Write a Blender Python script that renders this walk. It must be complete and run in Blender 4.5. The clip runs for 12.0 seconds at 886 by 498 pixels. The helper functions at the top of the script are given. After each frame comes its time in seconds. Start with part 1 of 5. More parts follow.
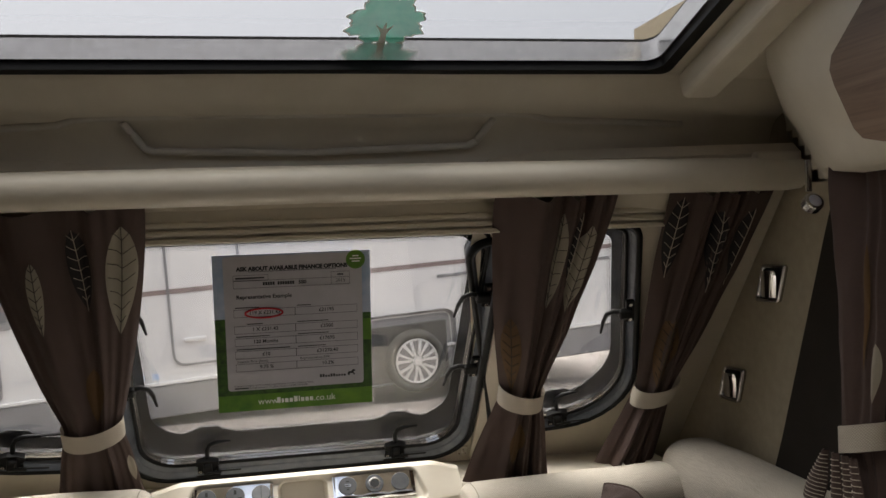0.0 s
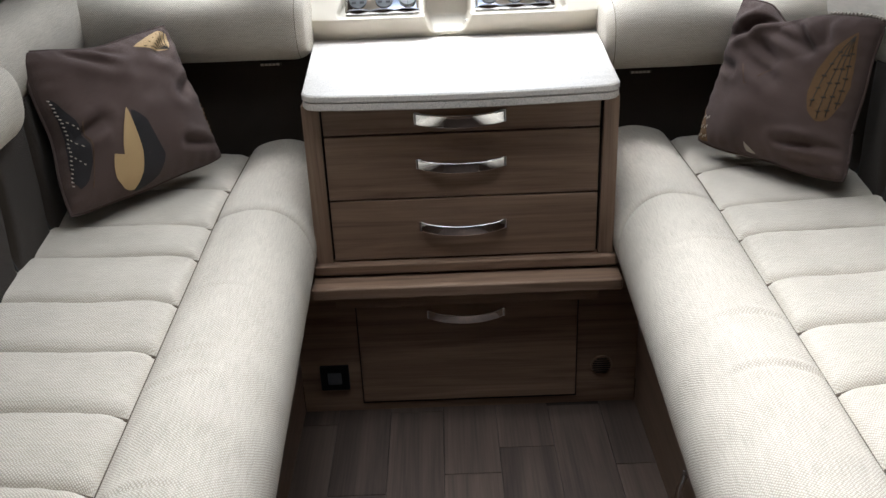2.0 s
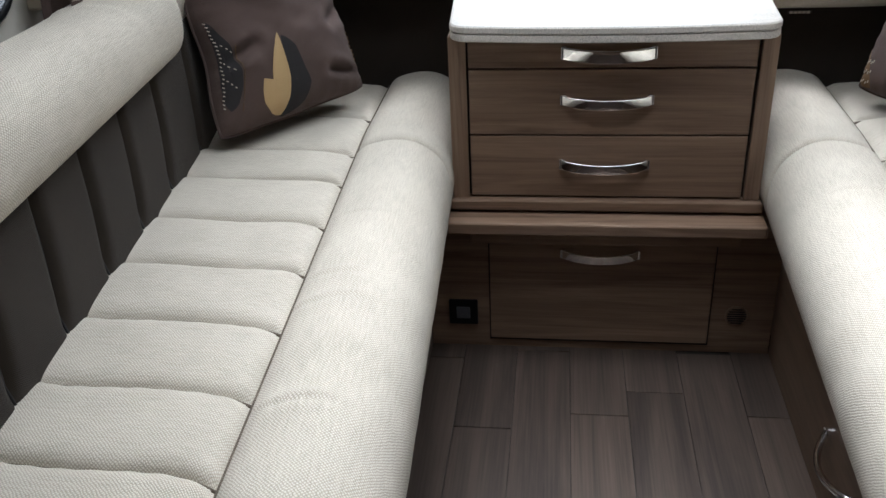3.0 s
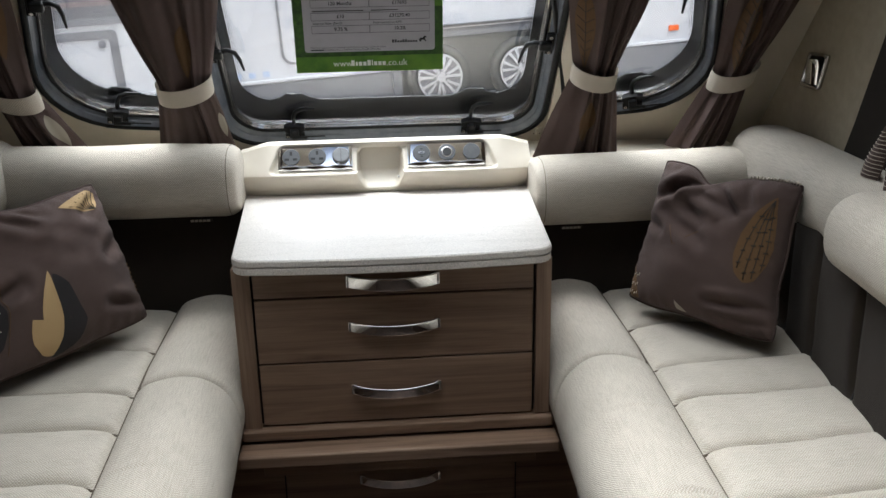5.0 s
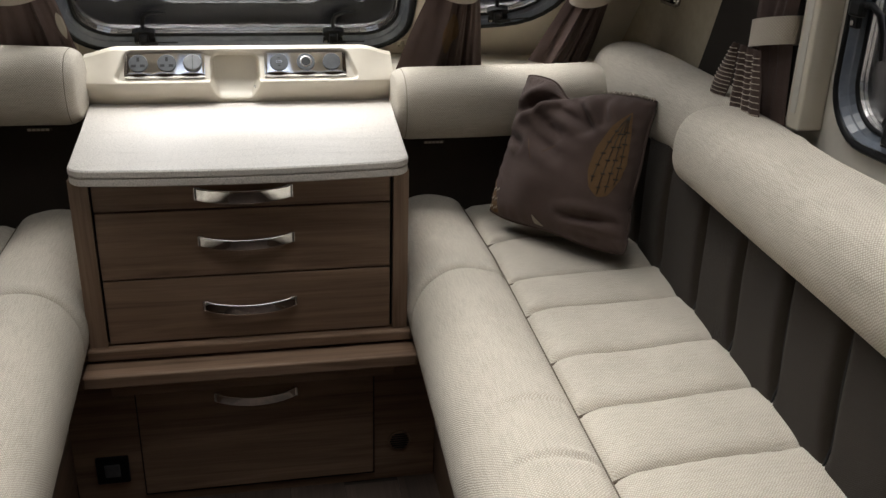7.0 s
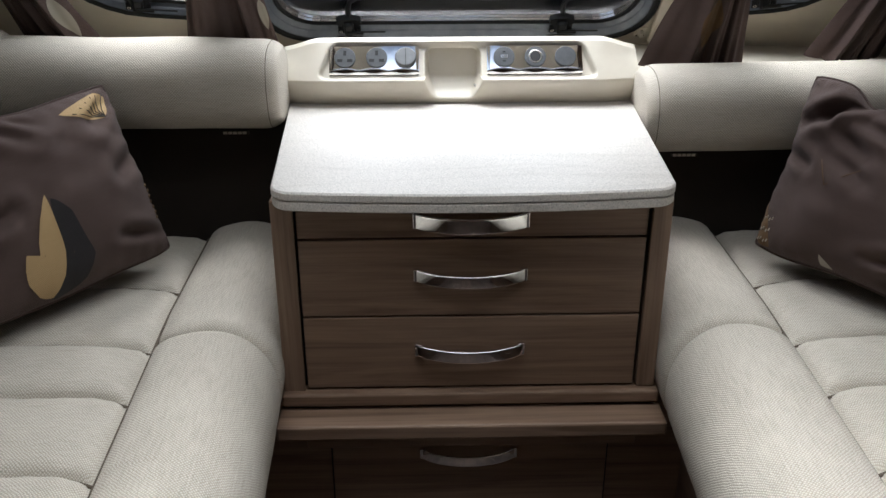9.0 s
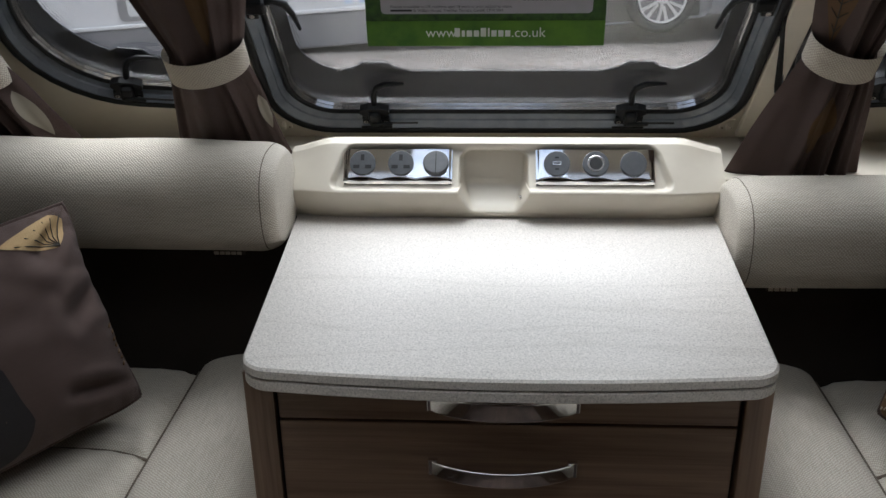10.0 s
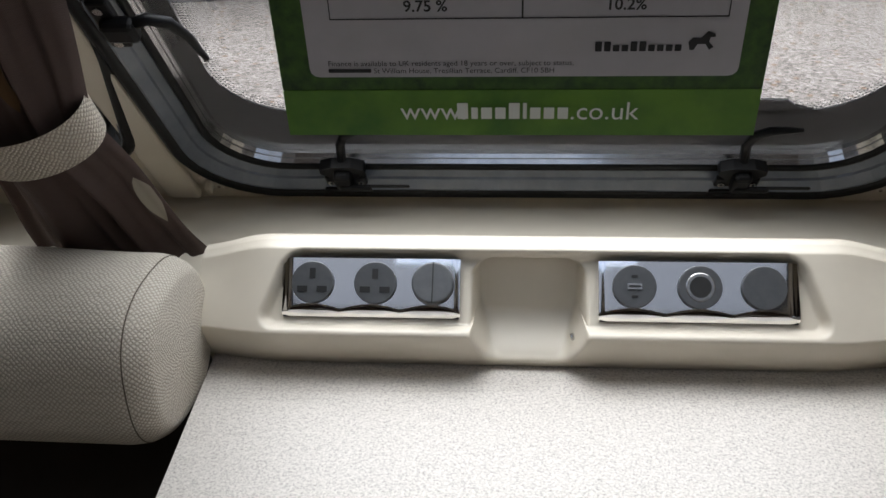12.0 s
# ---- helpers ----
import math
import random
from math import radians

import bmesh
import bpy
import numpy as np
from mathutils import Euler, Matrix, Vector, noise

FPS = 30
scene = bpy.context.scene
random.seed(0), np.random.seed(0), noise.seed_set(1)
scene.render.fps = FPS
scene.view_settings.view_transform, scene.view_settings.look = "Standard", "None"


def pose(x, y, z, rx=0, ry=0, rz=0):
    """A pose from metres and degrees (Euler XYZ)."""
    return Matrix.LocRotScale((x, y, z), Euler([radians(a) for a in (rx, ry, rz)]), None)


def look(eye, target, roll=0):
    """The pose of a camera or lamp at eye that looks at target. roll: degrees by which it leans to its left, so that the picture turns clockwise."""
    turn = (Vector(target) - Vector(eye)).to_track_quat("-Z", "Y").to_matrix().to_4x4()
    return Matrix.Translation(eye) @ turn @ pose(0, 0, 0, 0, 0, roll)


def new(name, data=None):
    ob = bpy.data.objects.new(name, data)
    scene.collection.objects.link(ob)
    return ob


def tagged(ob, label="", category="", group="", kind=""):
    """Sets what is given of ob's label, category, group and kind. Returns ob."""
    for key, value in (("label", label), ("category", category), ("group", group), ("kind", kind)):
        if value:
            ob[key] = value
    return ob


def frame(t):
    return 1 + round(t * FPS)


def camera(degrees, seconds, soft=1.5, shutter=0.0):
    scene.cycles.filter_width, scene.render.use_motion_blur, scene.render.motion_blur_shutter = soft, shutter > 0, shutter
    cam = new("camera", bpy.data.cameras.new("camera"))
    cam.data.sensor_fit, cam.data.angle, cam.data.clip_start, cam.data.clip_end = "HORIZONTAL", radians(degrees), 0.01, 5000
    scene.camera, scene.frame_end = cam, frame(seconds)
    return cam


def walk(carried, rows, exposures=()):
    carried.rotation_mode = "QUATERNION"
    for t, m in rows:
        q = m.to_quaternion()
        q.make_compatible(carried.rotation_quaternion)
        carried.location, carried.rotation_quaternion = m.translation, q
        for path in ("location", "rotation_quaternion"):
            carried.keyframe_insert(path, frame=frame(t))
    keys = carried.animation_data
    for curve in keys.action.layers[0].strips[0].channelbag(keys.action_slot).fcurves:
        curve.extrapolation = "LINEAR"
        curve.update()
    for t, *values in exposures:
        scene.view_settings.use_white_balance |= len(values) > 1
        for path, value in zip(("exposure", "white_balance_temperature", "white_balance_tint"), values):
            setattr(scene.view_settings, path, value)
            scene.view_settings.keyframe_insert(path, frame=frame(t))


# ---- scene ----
cam = camera(52.4, 12.0)
PATH = [
    (0, (-0.107, -1.653, 1.444), (0.304, 0.304, 1.432), -2.3),
    (0.5, (-0.062, -1.684, 1.395), (0.334, 0.259, 1.134), -2.7),
    (1, (-0.016, -1.74, 1.348), (0.272, 0.178, 0.858), -3.2),
    (1.5, (-0.009, -1.779, 1.3), (0.164, 0.09, 0.611), -2.7),
    (2, (-0.036, -1.796, 1.271), (-0.049, 0.012, 0.415), -2.4),
    (2.5, (-0.088, -1.798, 1.252), (-0.272, -0.054, 0.29), -2.7),
    (2.7, (-0.103, -1.8, 1.247), (-0.35, -0.074, 0.266), -2.9),
    (4.3, (-0.088, -1.785, 1.34), (-0.315, 0.092, 0.688), -2.4),
    (4.5, (-0.065, -1.766, 1.345), (-0.176, 0.126, 0.707), -1.9),
    (5, (-0.027, -1.738, 1.348), (0.113, 0.159, 0.73), -1.1),
    (5.5, (0.016, -1.722, 1.343), (0.352, 0.142, 0.7), -0.3),
    (6, (0.052, -1.719, 1.331), (0.528, 0.096, 0.639), 0.3),
    (6.5, (0.08, -1.725, 1.31), (0.598, 0.058, 0.564), 1.1),
    (7, (0.037, -1.722, 1.315), (0.419, 0.082, 0.541), 1.7),
    (7.2, (0.012, -1.706, 1.316), (0.299, 0.109, 0.526), 1.5),
    (8.8, (-0.095, -1.396, 1.298), (0.014, 0.411, 0.448), 0.9),
    (9, (-0.081, -1.354, 1.285), (-0.038, 0.466, 0.457), -0.1),
    (9.5, (-0.056, -1.153, 1.299), (-0.135, 0.687, 0.519), -1.1),
    (10, (-0.018, -0.963, 1.332), (-0.128, 0.877, 0.556), -0.8),
    (10.5, (-0.034, -0.765, 1.351), (-0.116, 1.075, 0.571), -1.1),
    (11, (-0.084, -0.547, 1.34), (-0.116, 1.283, 0.534), -1.7),
    (11.5, (-0.07, -0.441, 1.34), (-0.135, 1.366, 0.487), -2.2),
    (12, (-0.032, -0.32, 1.326), (-0.19, 1.454, 0.416), -1.7),
]
walk(cam, [(t, look(eye, target, roll)) for t, eye, target, roll in PATH], [(0, 3.0, 6750, 12), (0.5, 3.3, 6350, 11.5), (1.0, 3.45, 6250, 11.5), (1.5, 3.55, 6100, 12), (2.5, 4.05, 5700, 9), (4.5, 3.62, 5900, 9), (5.5, 3.45, 6050, 9.5), (6.5, 3.2, 6450, 11), (7.0, 3.2, 6450, 11), (9.0, 3.45, 5900, 10), (9.5, 3.17, 5850, 10), (10.5, 2.68, 5950, 10), (12, 2.6, 6050, 11)])

# ---- world and light ----
world = bpy.data.worlds.new("sky")
scene.world = world
world.use_nodes = True
wt = world.node_tree
sky = wt.nodes.new("ShaderNodeTexSky")
sky.sky_type = 'NISHITA'
sky.sun_disc = False
sky.sun_elevation = radians(75)
sky.sun_rotation = radians(-35)
sky.air_density, sky.dust_density, sky.ozone_density = 0.5, 6.0, 0.5
haze = wt.nodes.new("ShaderNodeHueSaturation")     # thin white cloud takes the blue out of the sky
haze.inputs["Saturation"].default_value = 0.34
wt.links.new(sky.outputs[0], haze.inputs["Color"])
wt.links.new(haze.outputs[0], wt.nodes["Background"].inputs[0])
wt.nodes["Background"].inputs[1].default_value = 0.09
sun_data = bpy.data.lights.new("sun", 'SUN')
sun_data.energy, sun_data.angle, sun_data.color = 1.5, radians(95), (1.0, 0.97, 0.92)
sun = new("sun", sun_data)
sun.matrix_world = look((1.5, 3.5, 14), (0, 0, 0))


# ---- materials ----
def material(name, colour, rough=0.6, metal=0.0, spec=0.5):
    m = bpy.data.materials.new(name)
    m.use_nodes = True
    b = m.node_tree.nodes["Principled BSDF"]
    b.inputs["Base Color"].default_value = (*colour, 1)
    b.inputs["Roughness"].default_value = rough
    b.inputs["Metallic"].default_value = metal
    b.inputs["Specular IOR Level"].default_value = spec
    return m, m.node_tree, b


def add(nt, kind, **inputs):
    n = nt.nodes.new(kind)
    for k, v in inputs.items():
        n.inputs[k.replace("_", " ")].default_value = v
    return n


def coords(nt, scale=(1, 1, 1), which="Object", turn=(0, 0, 0)):
    c = nt.nodes.new("ShaderNodeTexCoord")
    m = nt.nodes.new("ShaderNodeMapping")
    m.inputs["Scale"].default_value = scale
    m.inputs["Rotation"].default_value = turn
    nt.links.new(c.outputs[which], m.inputs[0])
    return m.outputs[0]


def ramp(nt, fac, stops):
    r = nt.nodes.new("ShaderNodeValToRGB")
    e = r.color_ramp.elements
    while len(e) < len(stops):
        e.new(0.5)
    for el, (p, c) in zip(e, stops):
        el.position, el.color = p, (*c, 1)
    nt.links.new(fac, r.inputs[0])
    return r.outputs[0]


def bump(nt, b, height, strength, distance):
    n = nt.nodes.new("ShaderNodeBump")
    n.inputs["Strength"].default_value = strength
    n.inputs["Distance"].default_value = distance
    nt.links.new(height, n.inputs["Height"])
    nt.links.new(n.outputs[0], b.inputs["Normal"])


def speckled(name, c1, c2, scale, rough=0.6, bump_s=0.1, bump_d=0.001, detail=4, lo=0.35, hi=0.65, metal=0.0, spec=0.5):
    m, nt, b = material(name, c1, rough, metal, spec)
    v = coords(nt)
    n = add(nt, "ShaderNodeTexNoise", Scale=scale, Detail=detail, Roughness=0.6)
    nt.links.new(v, n.inputs["Vector"])
    nt.links.new(ramp(nt, n.outputs[0], [(lo, c1), (hi, c2)]), b.inputs["Base Color"])
    if bump_s:
        bump(nt, b, n.outputs[0], bump_s, bump_d)
    return m


def woven(name, c1, c2, pitch, rough=0.9, depth=0.0012, strength=0.6, streak=0.25, lo=0.12, hi=0.62):
    # a cloth of crossing yarns, with slubs along one way and broad uneven tone
    m, nt, b = material(name, c1, rough, 0, 0.15)
    b.inputs["Sheen Weight"].default_value = 0.05
    v = coords(nt, which="UV")
    wob = add(nt, "ShaderNodeTexNoise", Scale=90.0, Detail=2.0)
    nt.links.new(v, wob.inputs["Vector"])
    jig = nt.nodes.new("ShaderNodeMix")
    jig.data_type, jig.blend_type = 'RGBA', 'LINEAR_LIGHT'
    jig.inputs[0].default_value = pitch * 0.5
    nt.links.new(v, jig.inputs[6])
    nt.links.new(wob.outputs["Color"], jig.inputs[7])
    waves = []
    for d in ('X', 'Y'):
        w = add(nt, "ShaderNodeTexWave", Scale=0.314 / pitch, Distortion=0.0)
        w.bands_direction = d
        nt.links.new(jig.outputs[2], w.inputs["Vector"])
        waves.append(w)
    # basket weave: |a - b| of the two bands
    df = nt.nodes.new("ShaderNodeMath")
    df.operation = 'SUBTRACT'
    nt.links.new(waves[0].outputs[1], df.inputs[0])
    nt.links.new(waves[1].outputs[1], df.inputs[1])
    ab = nt.nodes.new("ShaderNodeMath")
    ab.operation = 'ABSOLUTE'
    nt.links.new(df.outputs[0], ab.inputs[0])
    slub = add(nt, "ShaderNodeTexNoise", Scale=1.0, Detail=3.0, Roughness=0.6)
    nt.links.new(coords(nt, (25, 330, 1), "UV"), slub.inputs["Vector"])
    broad = add(nt, "ShaderNodeTexNoise", Scale=9.0, Detail=3.0)
    nt.links.new(coords(nt), broad.inputs["Vector"])
    mix = nt.nodes.new("ShaderNodeMath")
    mix.operation = 'MULTIPLY_ADD'
    mix.inputs[1].default_value = streak * 2
    nt.links.new(slub.outputs[0], mix.inputs[0])
    nt.links.new(ab.outputs[0], mix.inputs[2])
    mix2 = nt.nodes.new("ShaderNodeMath")
    mix2.operation = 'MULTIPLY_ADD'
    mix2.inputs[1].default_value = 0.5
    nt.links.new(broad.outputs[0], mix2.inputs[0])
    nt.links.new(mix.outputs[0], mix2.inputs[2])
    hf = nt.nodes.new("ShaderNodeMath")
    hf.operation = 'MULTIPLY'
    hf.inputs[1].default_value = 0.5
    nt.links.new(mix2.outputs[0], hf.inputs[0])
    nt.links.new(ramp(nt, hf.outputs[0], [(lo, c2), (hi, c1)]), b.inputs["Base Color"])
    bump(nt, b, mix.outputs[0], strength, depth)
    return m


def wooden(name, dark, mid, light, along, rough=0.45, fine=1.0, vary=0.08):
    # grain that runs along the axis named; knots and long streaks
    m, nt, b = material(name, mid, rough, 0, 0.4)
    st = {"x": (1.2, 22, 22), "y": (22, 1.2, 22), "z": (22, 22, 1.2)}[along]
    v = coords(nt, st)
    inf = nt.nodes.new("ShaderNodeObjectInfo")
    sh = nt.nodes.new("ShaderNodeVectorMath")
    sh.operation = 'ADD'
    rnd = nt.nodes.new("ShaderNodeMath")
    rnd.operation = 'MULTIPLY'
    rnd.inputs[1].default_value = 37.0
    nt.links.new(inf.outputs["Random"], rnd.inputs[0])
    nt.links.new(v, sh.inputs[0])
    nt.links.new(rnd.outputs[0], sh.inputs[1])
    n = add(nt, "ShaderNodeTexNoise", Scale=1.6 * fine, Detail=5.0, Roughness=0.62, Distortion=0.9)
    nt.links.new(sh.outputs[0], n.inputs["Vector"])
    st2 = {"x": (4, 260, 260), "y": (260, 4, 260), "z": (260, 260, 4)}[along]
    n2 = add(nt, "ShaderNodeTexNoise", Scale=1.0, Detail=2.0)
    nt.links.new(coords(nt, st2), n2.inputs["Vector"])
    mx = nt.nodes.new("ShaderNodeMath")
    mx.operation = 'MULTIPLY_ADD'
    mx.inputs[1].default_value = 0.35
    nt.links.new(n2.outputs[0], mx.inputs[0])
    nt.links.new(n.outputs[0], mx.inputs[2])
    # each board a little lighter or darker than the next
    tone = nt.nodes.new("ShaderNodeMapRange")
    tone.inputs["To Min"].default_value, tone.inputs["To Max"].default_value = 1 - vary, 1 + vary
    nt.links.new(inf.outputs["Random"], tone.inputs["Value"])
    hs = nt.nodes.new("ShaderNodeHueSaturation")
    nt.links.new(tone.outputs[0], hs.inputs["Value"])
    nt.links.new(ramp(nt, mx.outputs[0], [(0.42, dark), (0.62, mid), (0.9, light)]), hs.inputs["Color"])
    nt.links.new(hs.outputs[0], b.inputs["Base Color"])
    bump(nt, b, mx.outputs[0], 0.15, 0.0006)
    return m


CREAM_CLOTH = woven("cream_woven_cloth", (0.615, 0.565, 0.482), (0.34, 0.306, 0.252), 0.0052, 0.9, 0.0012, 0.5, 0.5, 0.32, 0.84)
BROWN_CLOTH = woven("brown_corded_cloth", (0.040, 0.031, 0.024), (0.017, 0.0135, 0.0105), 0.003, 0.95)
TAUPE_CLOTH = woven("taupe_cloth", (0.100, 0.069, 0.060), (0.054, 0.037, 0.032), 0.0018, 0.85, 0.0005, 0.5)
PIPING_CLOTH = woven("piping_cloth", (0.17, 0.14, 0.11), (0.09, 0.072, 0.055), 0.003)
BAND_CLOTH = woven("band_cloth", (0.62, 0.56, 0.47), (0.34, 0.30, 0.24), 0.0055, 0.9, 0.0016, 0.8)
LEAF_CLOTH = woven("leaf_print", (0.38, 0.35, 0.29), (0.27, 0.24, 0.19), 0.002, 0.85, 0.0003, 0.3)
GOLD_CLOTH = woven("gold_leaf_print", (0.50, 0.35, 0.18), (0.30, 0.20, 0.09), 0.003, 0.8, 0.0005, 0.4)
OCHRE_CLOTH = woven("ochre_leaf_print", (0.17, 0.10, 0.045), (0.085, 0.05, 0.024), 0.003, 0.8, 0.0005, 0.4)
DARK_LEAF = woven("dark_leaf_print", (0.035, 0.032, 0.033), (0.02, 0.018, 0.018), 0.002, 0.85, 0.0003, 0.3)
THREAD = speckled("pale_thread", (0.52, 0.46, 0.38), (0.4, 0.34, 0.27), 300, 0.8, 0)
DARK_THREAD = speckled("dark_thread", (0.03, 0.025, 0.02), (0.05, 0.04, 0.03), 300, 0.8, 0)
CREAM_PLASTIC = speckled("cream_moulded_plastic", (0.62, 0.57, 0.475), (0.57, 0.52, 0.43), 9, 0.42, 0.03, 0.0006)
# the corner's shade is put into this darker beige
SHADED_CORNER_WALL = speckled("shaded_corner_beige", (0.34, 0.29, 0.205), (0.30, 0.255, 0.18), 40, 0.7, 0.15, 0.0006)
CREAM_WALL = speckled("cream_wall_board", (0.58, 0.52, 0.42), (0.53, 0.475, 0.385), 14, 0.5, 0.05, 0.0006)
GREY_WALL = speckled("pale_wall_board", (0.62, 0.585, 0.52), (0.56, 0.53, 0.47), 14, 0.5, 0.05, 0.0006)
RUBBER = speckled("black_rubber", (0.004, 0.004, 0.0045), (0.007, 0.007, 0.0075), 40, 0.42, 0.05, 0.0005, spec=0.18)
DULL_PLASTIC = speckled("grey_seal_rail", (0.095, 0.108, 0.13), (0.12, 0.135, 0.16), 30, 0.24, 0.0, spec=0.5)
PRINT = speckled("dark_glass_print", (0.006, 0.006, 0.007), (0.010, 0.010, 0.011), 30, 0.3, 0)
PRINT.node_tree.nodes["Principled BSDF"].inputs["Alpha"].default_value = 0.8
GREY_PLASTIC = speckled("dark_grey_plastic", (0.062, 0.065, 0.070), (0.075, 0.078, 0.083), 120, 0.38, 0.03, 0.0003, spec=0.5)
HOLE = speckled("black_recess", (0.006, 0.006, 0.006), (0.01, 0.01, 0.01), 60, 0.7, 0)
CHROME = material("chrome", (0.83, 0.83, 0.84), 0.07, 1.0)[0]
STEEL = speckled("satin_steel", (0.62, 0.61, 0.60), (0.5, 0.49, 0.48), 60, 0.22, 0.02, 0.0003, metal=1.0)
WALNUT = wooden("walnut_board_across", (0.100, 0.060, 0.038), (0.180, 0.114, 0.074), (0.27, 0.182, 0.125), "x")
WALNUT_UP = wooden("walnut_board_upright", (0.085, 0.051, 0.032), (0.175, 0.112, 0.073), (0.26, 0.178, 0.125), "z")
# darker copy of the walnut: shade low in the room is in its colour
SHADED_WALNUT_LONG = wooden("shaded_walnut_lengthwise", (0.06, 0.036, 0.023), (0.11, 0.069, 0.045), (0.16, 0.105, 0.07), "y")
PLANK = wooden("vinyl_plank", (0.020, 0.014, 0.011), (0.046, 0.032, 0.025), (0.085, 0.062, 0.048), "y", 0.5, 0.5, 0.17)
JOINT = speckled("dark_joint", (0.014, 0.010, 0.008), (0.02, 0.015, 0.012), 60, 0.8, 0)
PAPER_WHITE = speckled("paper", (0.52, 0.50, 0.54), (0.47, 0.46, 0.49), 20, 0.5, 0)
PAPER_GREEN = speckled("green_print", (0.055, 0.17, 0.012), (0.13, 0.28, 0.02), 18, 0.45, 0)
PAPER_GRASS = speckled("grass_print", (0.010, 0.045, 0.006), (0.06, 0.15, 0.014), 90, 0.5, 0, lo=0.3, hi=0.75)
PAPER_SKY = speckled("sky_print", (0.30, 0.40, 0.58), (0.55, 0.60, 0.70), 12, 0.5, 0)
INK = material("ink", (0.02, 0.02, 0.022), 0.6)[0]
WHITE_INK = material("white_ink", (0.85, 0.87, 0.80), 0.6)[0]
RED_INK = material("red_ink", (0.5, 0.01, 0.02), 0.5)[0]


def worktop_material():
    # pale stone-look laminate: fine speckle and a few long grey veins
    m, nt, b = material("pale_stone_laminate", (0.5, 0.48, 0.45), 0.46, 0, 0.62)
    v = coords(nt)
    n = add(nt, "ShaderNodeTexNoise", Scale=380.0, Detail=4.0, Roughness=0.8)
    nt.links.new(v, n.inputs["Vector"])
    c1 = ramp(nt, n.outputs[0], [(0.32, (0.22, 0.20, 0.185)), (0.42, (0.41, 0.385, 0.35)), (0.54, (0.555, 0.52, 0.475)), (0.75, (0.68, 0.64, 0.59))])
    w = add(nt, "ShaderNodeTexNoise", Scale=1.0, Detail=2.0, Roughness=0.5, Distortion=0.4)
    nt.links.new(coords(nt, (1.1, 9, 5), turn=(0, 0, 0.16)), w.inputs["Vector"])
    c2 = ramp(nt, w.outputs[0], [(0.485, (1, 1, 1)), (0.5, (0.78, 0.77, 0.75)), (0.53, (1, 1, 1))])
    mx = nt.nodes.new("ShaderNodeMix")
    mx.data_type, mx.blend_type = 'RGBA', 'MULTIPLY'
    mx.inputs[0].default_value = 0.4
    nt.links.new(c1, mx.inputs[6])
    nt.links.new(c2, mx.inputs[7])
    nt.links.new(mx.outputs[2], b.inputs["Base Color"])
    bump(nt, b, n.outputs[0], 0.16, 0.0004)
    return m


WORKTOP = worktop_material()


def glass_material(name, tint):
    m = bpy.data.materials.new(name)
    m.use_nodes = True
    nt = m.node_tree
    nt.nodes.remove(nt.nodes["Principled BSDF"])
    tr = add(nt, "ShaderNodeBsdfTransparent", Color=(*tint, 1))
    gl = add(nt, "ShaderNodeBsdfGlossy", Roughness=0.02)
    lw = add(nt, "ShaderNodeLayerWeight", Blend=0.18)
    fr = nt.nodes.new("ShaderNodeMath")
    fr.operation = 'MULTIPLY_ADD'
    fr.inputs[1].default_value, fr.inputs[2].default_value = 0.35, 0.03
    nt.links.new(lw.outputs["Facing"], fr.inputs[0])
    mx = nt.nodes.new("ShaderNodeMixShader")
    nt.links.new(fr.outputs[0], mx.inputs[0])
    nt.links.new(tr.outputs[0], mx.inputs[1])
    nt.links.new(gl.outputs[0], mx.inputs[2])
    nt.links.new(mx.outputs[0], nt.nodes["Material Output"].inputs[0])
    return m


GLASS = glass_material("tinted_acrylic", (0.685, 0.695, 0.695))
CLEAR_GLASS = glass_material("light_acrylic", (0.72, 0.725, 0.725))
# extra tint for the left side pane alone, added to dim its light
LEFT_DIM_GLASS = glass_material("light_dimming_acrylic", (0.36, 0.36, 0.355))
DARK_GLASS = glass_material("skylight_acrylic", (0.60, 0.608, 0.606))


# ---- mesh helpers ----
def finish(name, me, mat, parent=None, label="", smooth=True):
    if mat:
        me.materials.append(mat)
    if smooth:
        for f in me.polygons:
            f.use_smooth = True
    ob = new(name, me)
    if parent:
        ob.parent = parent
    if label:
        ob["label"] = label
    return ob


def part(name, bm, mat, parent=None, label="", smooth=False):
    me = bpy.data.meshes.new(name)
    bmesh.ops.recalc_face_normals(bm, faces=bm.faces[:])
    bm.to_mesh(me)
    bm.free()
    return finish(name, me, mat, parent, label, smooth)


def pydata(name, verts, faces, mat, parent=None, label="", smooth=True):
    me = bpy.data.meshes.new(name)
    me.from_pydata(verts, [], faces)
    me.update()
    return finish(name, me, mat, parent, label, smooth)


def empty(name, at=(0, 0, 0)):
    ob = new(name)
    ob.location = at
    ob.empty_display_size = 0.05
    return ob


def box(x0, x1, y0, y1, z0, z1, bevel=0.0, seg=2, bm=None, m=None):
    own = bm is None
    b2 = bmesh.new()
    bmesh.ops.create_cube(b2, size=1)
    for v in b2.verts:
        v.co = Vector((x0 + (v.co.x + .5) * (x1 - x0), y0 + (v.co.y + .5) * (y1 - y0), z0 + (v.co.z + .5) * (z1 - z0)))
    if bevel:
        bmesh.ops.bevel(b2, geom=b2.edges[:], offset=bevel, segments=seg, affect='EDGES', profile=0.5)
    if m:
        b2.transform(m)
    if own:
        return b2
    tmp = bpy.data.meshes.new("tmp")
    b2.to_mesh(tmp)
    bm.from_mesh(tmp)
    bpy.data.meshes.remove(tmp)
    b2.free()
    return bm


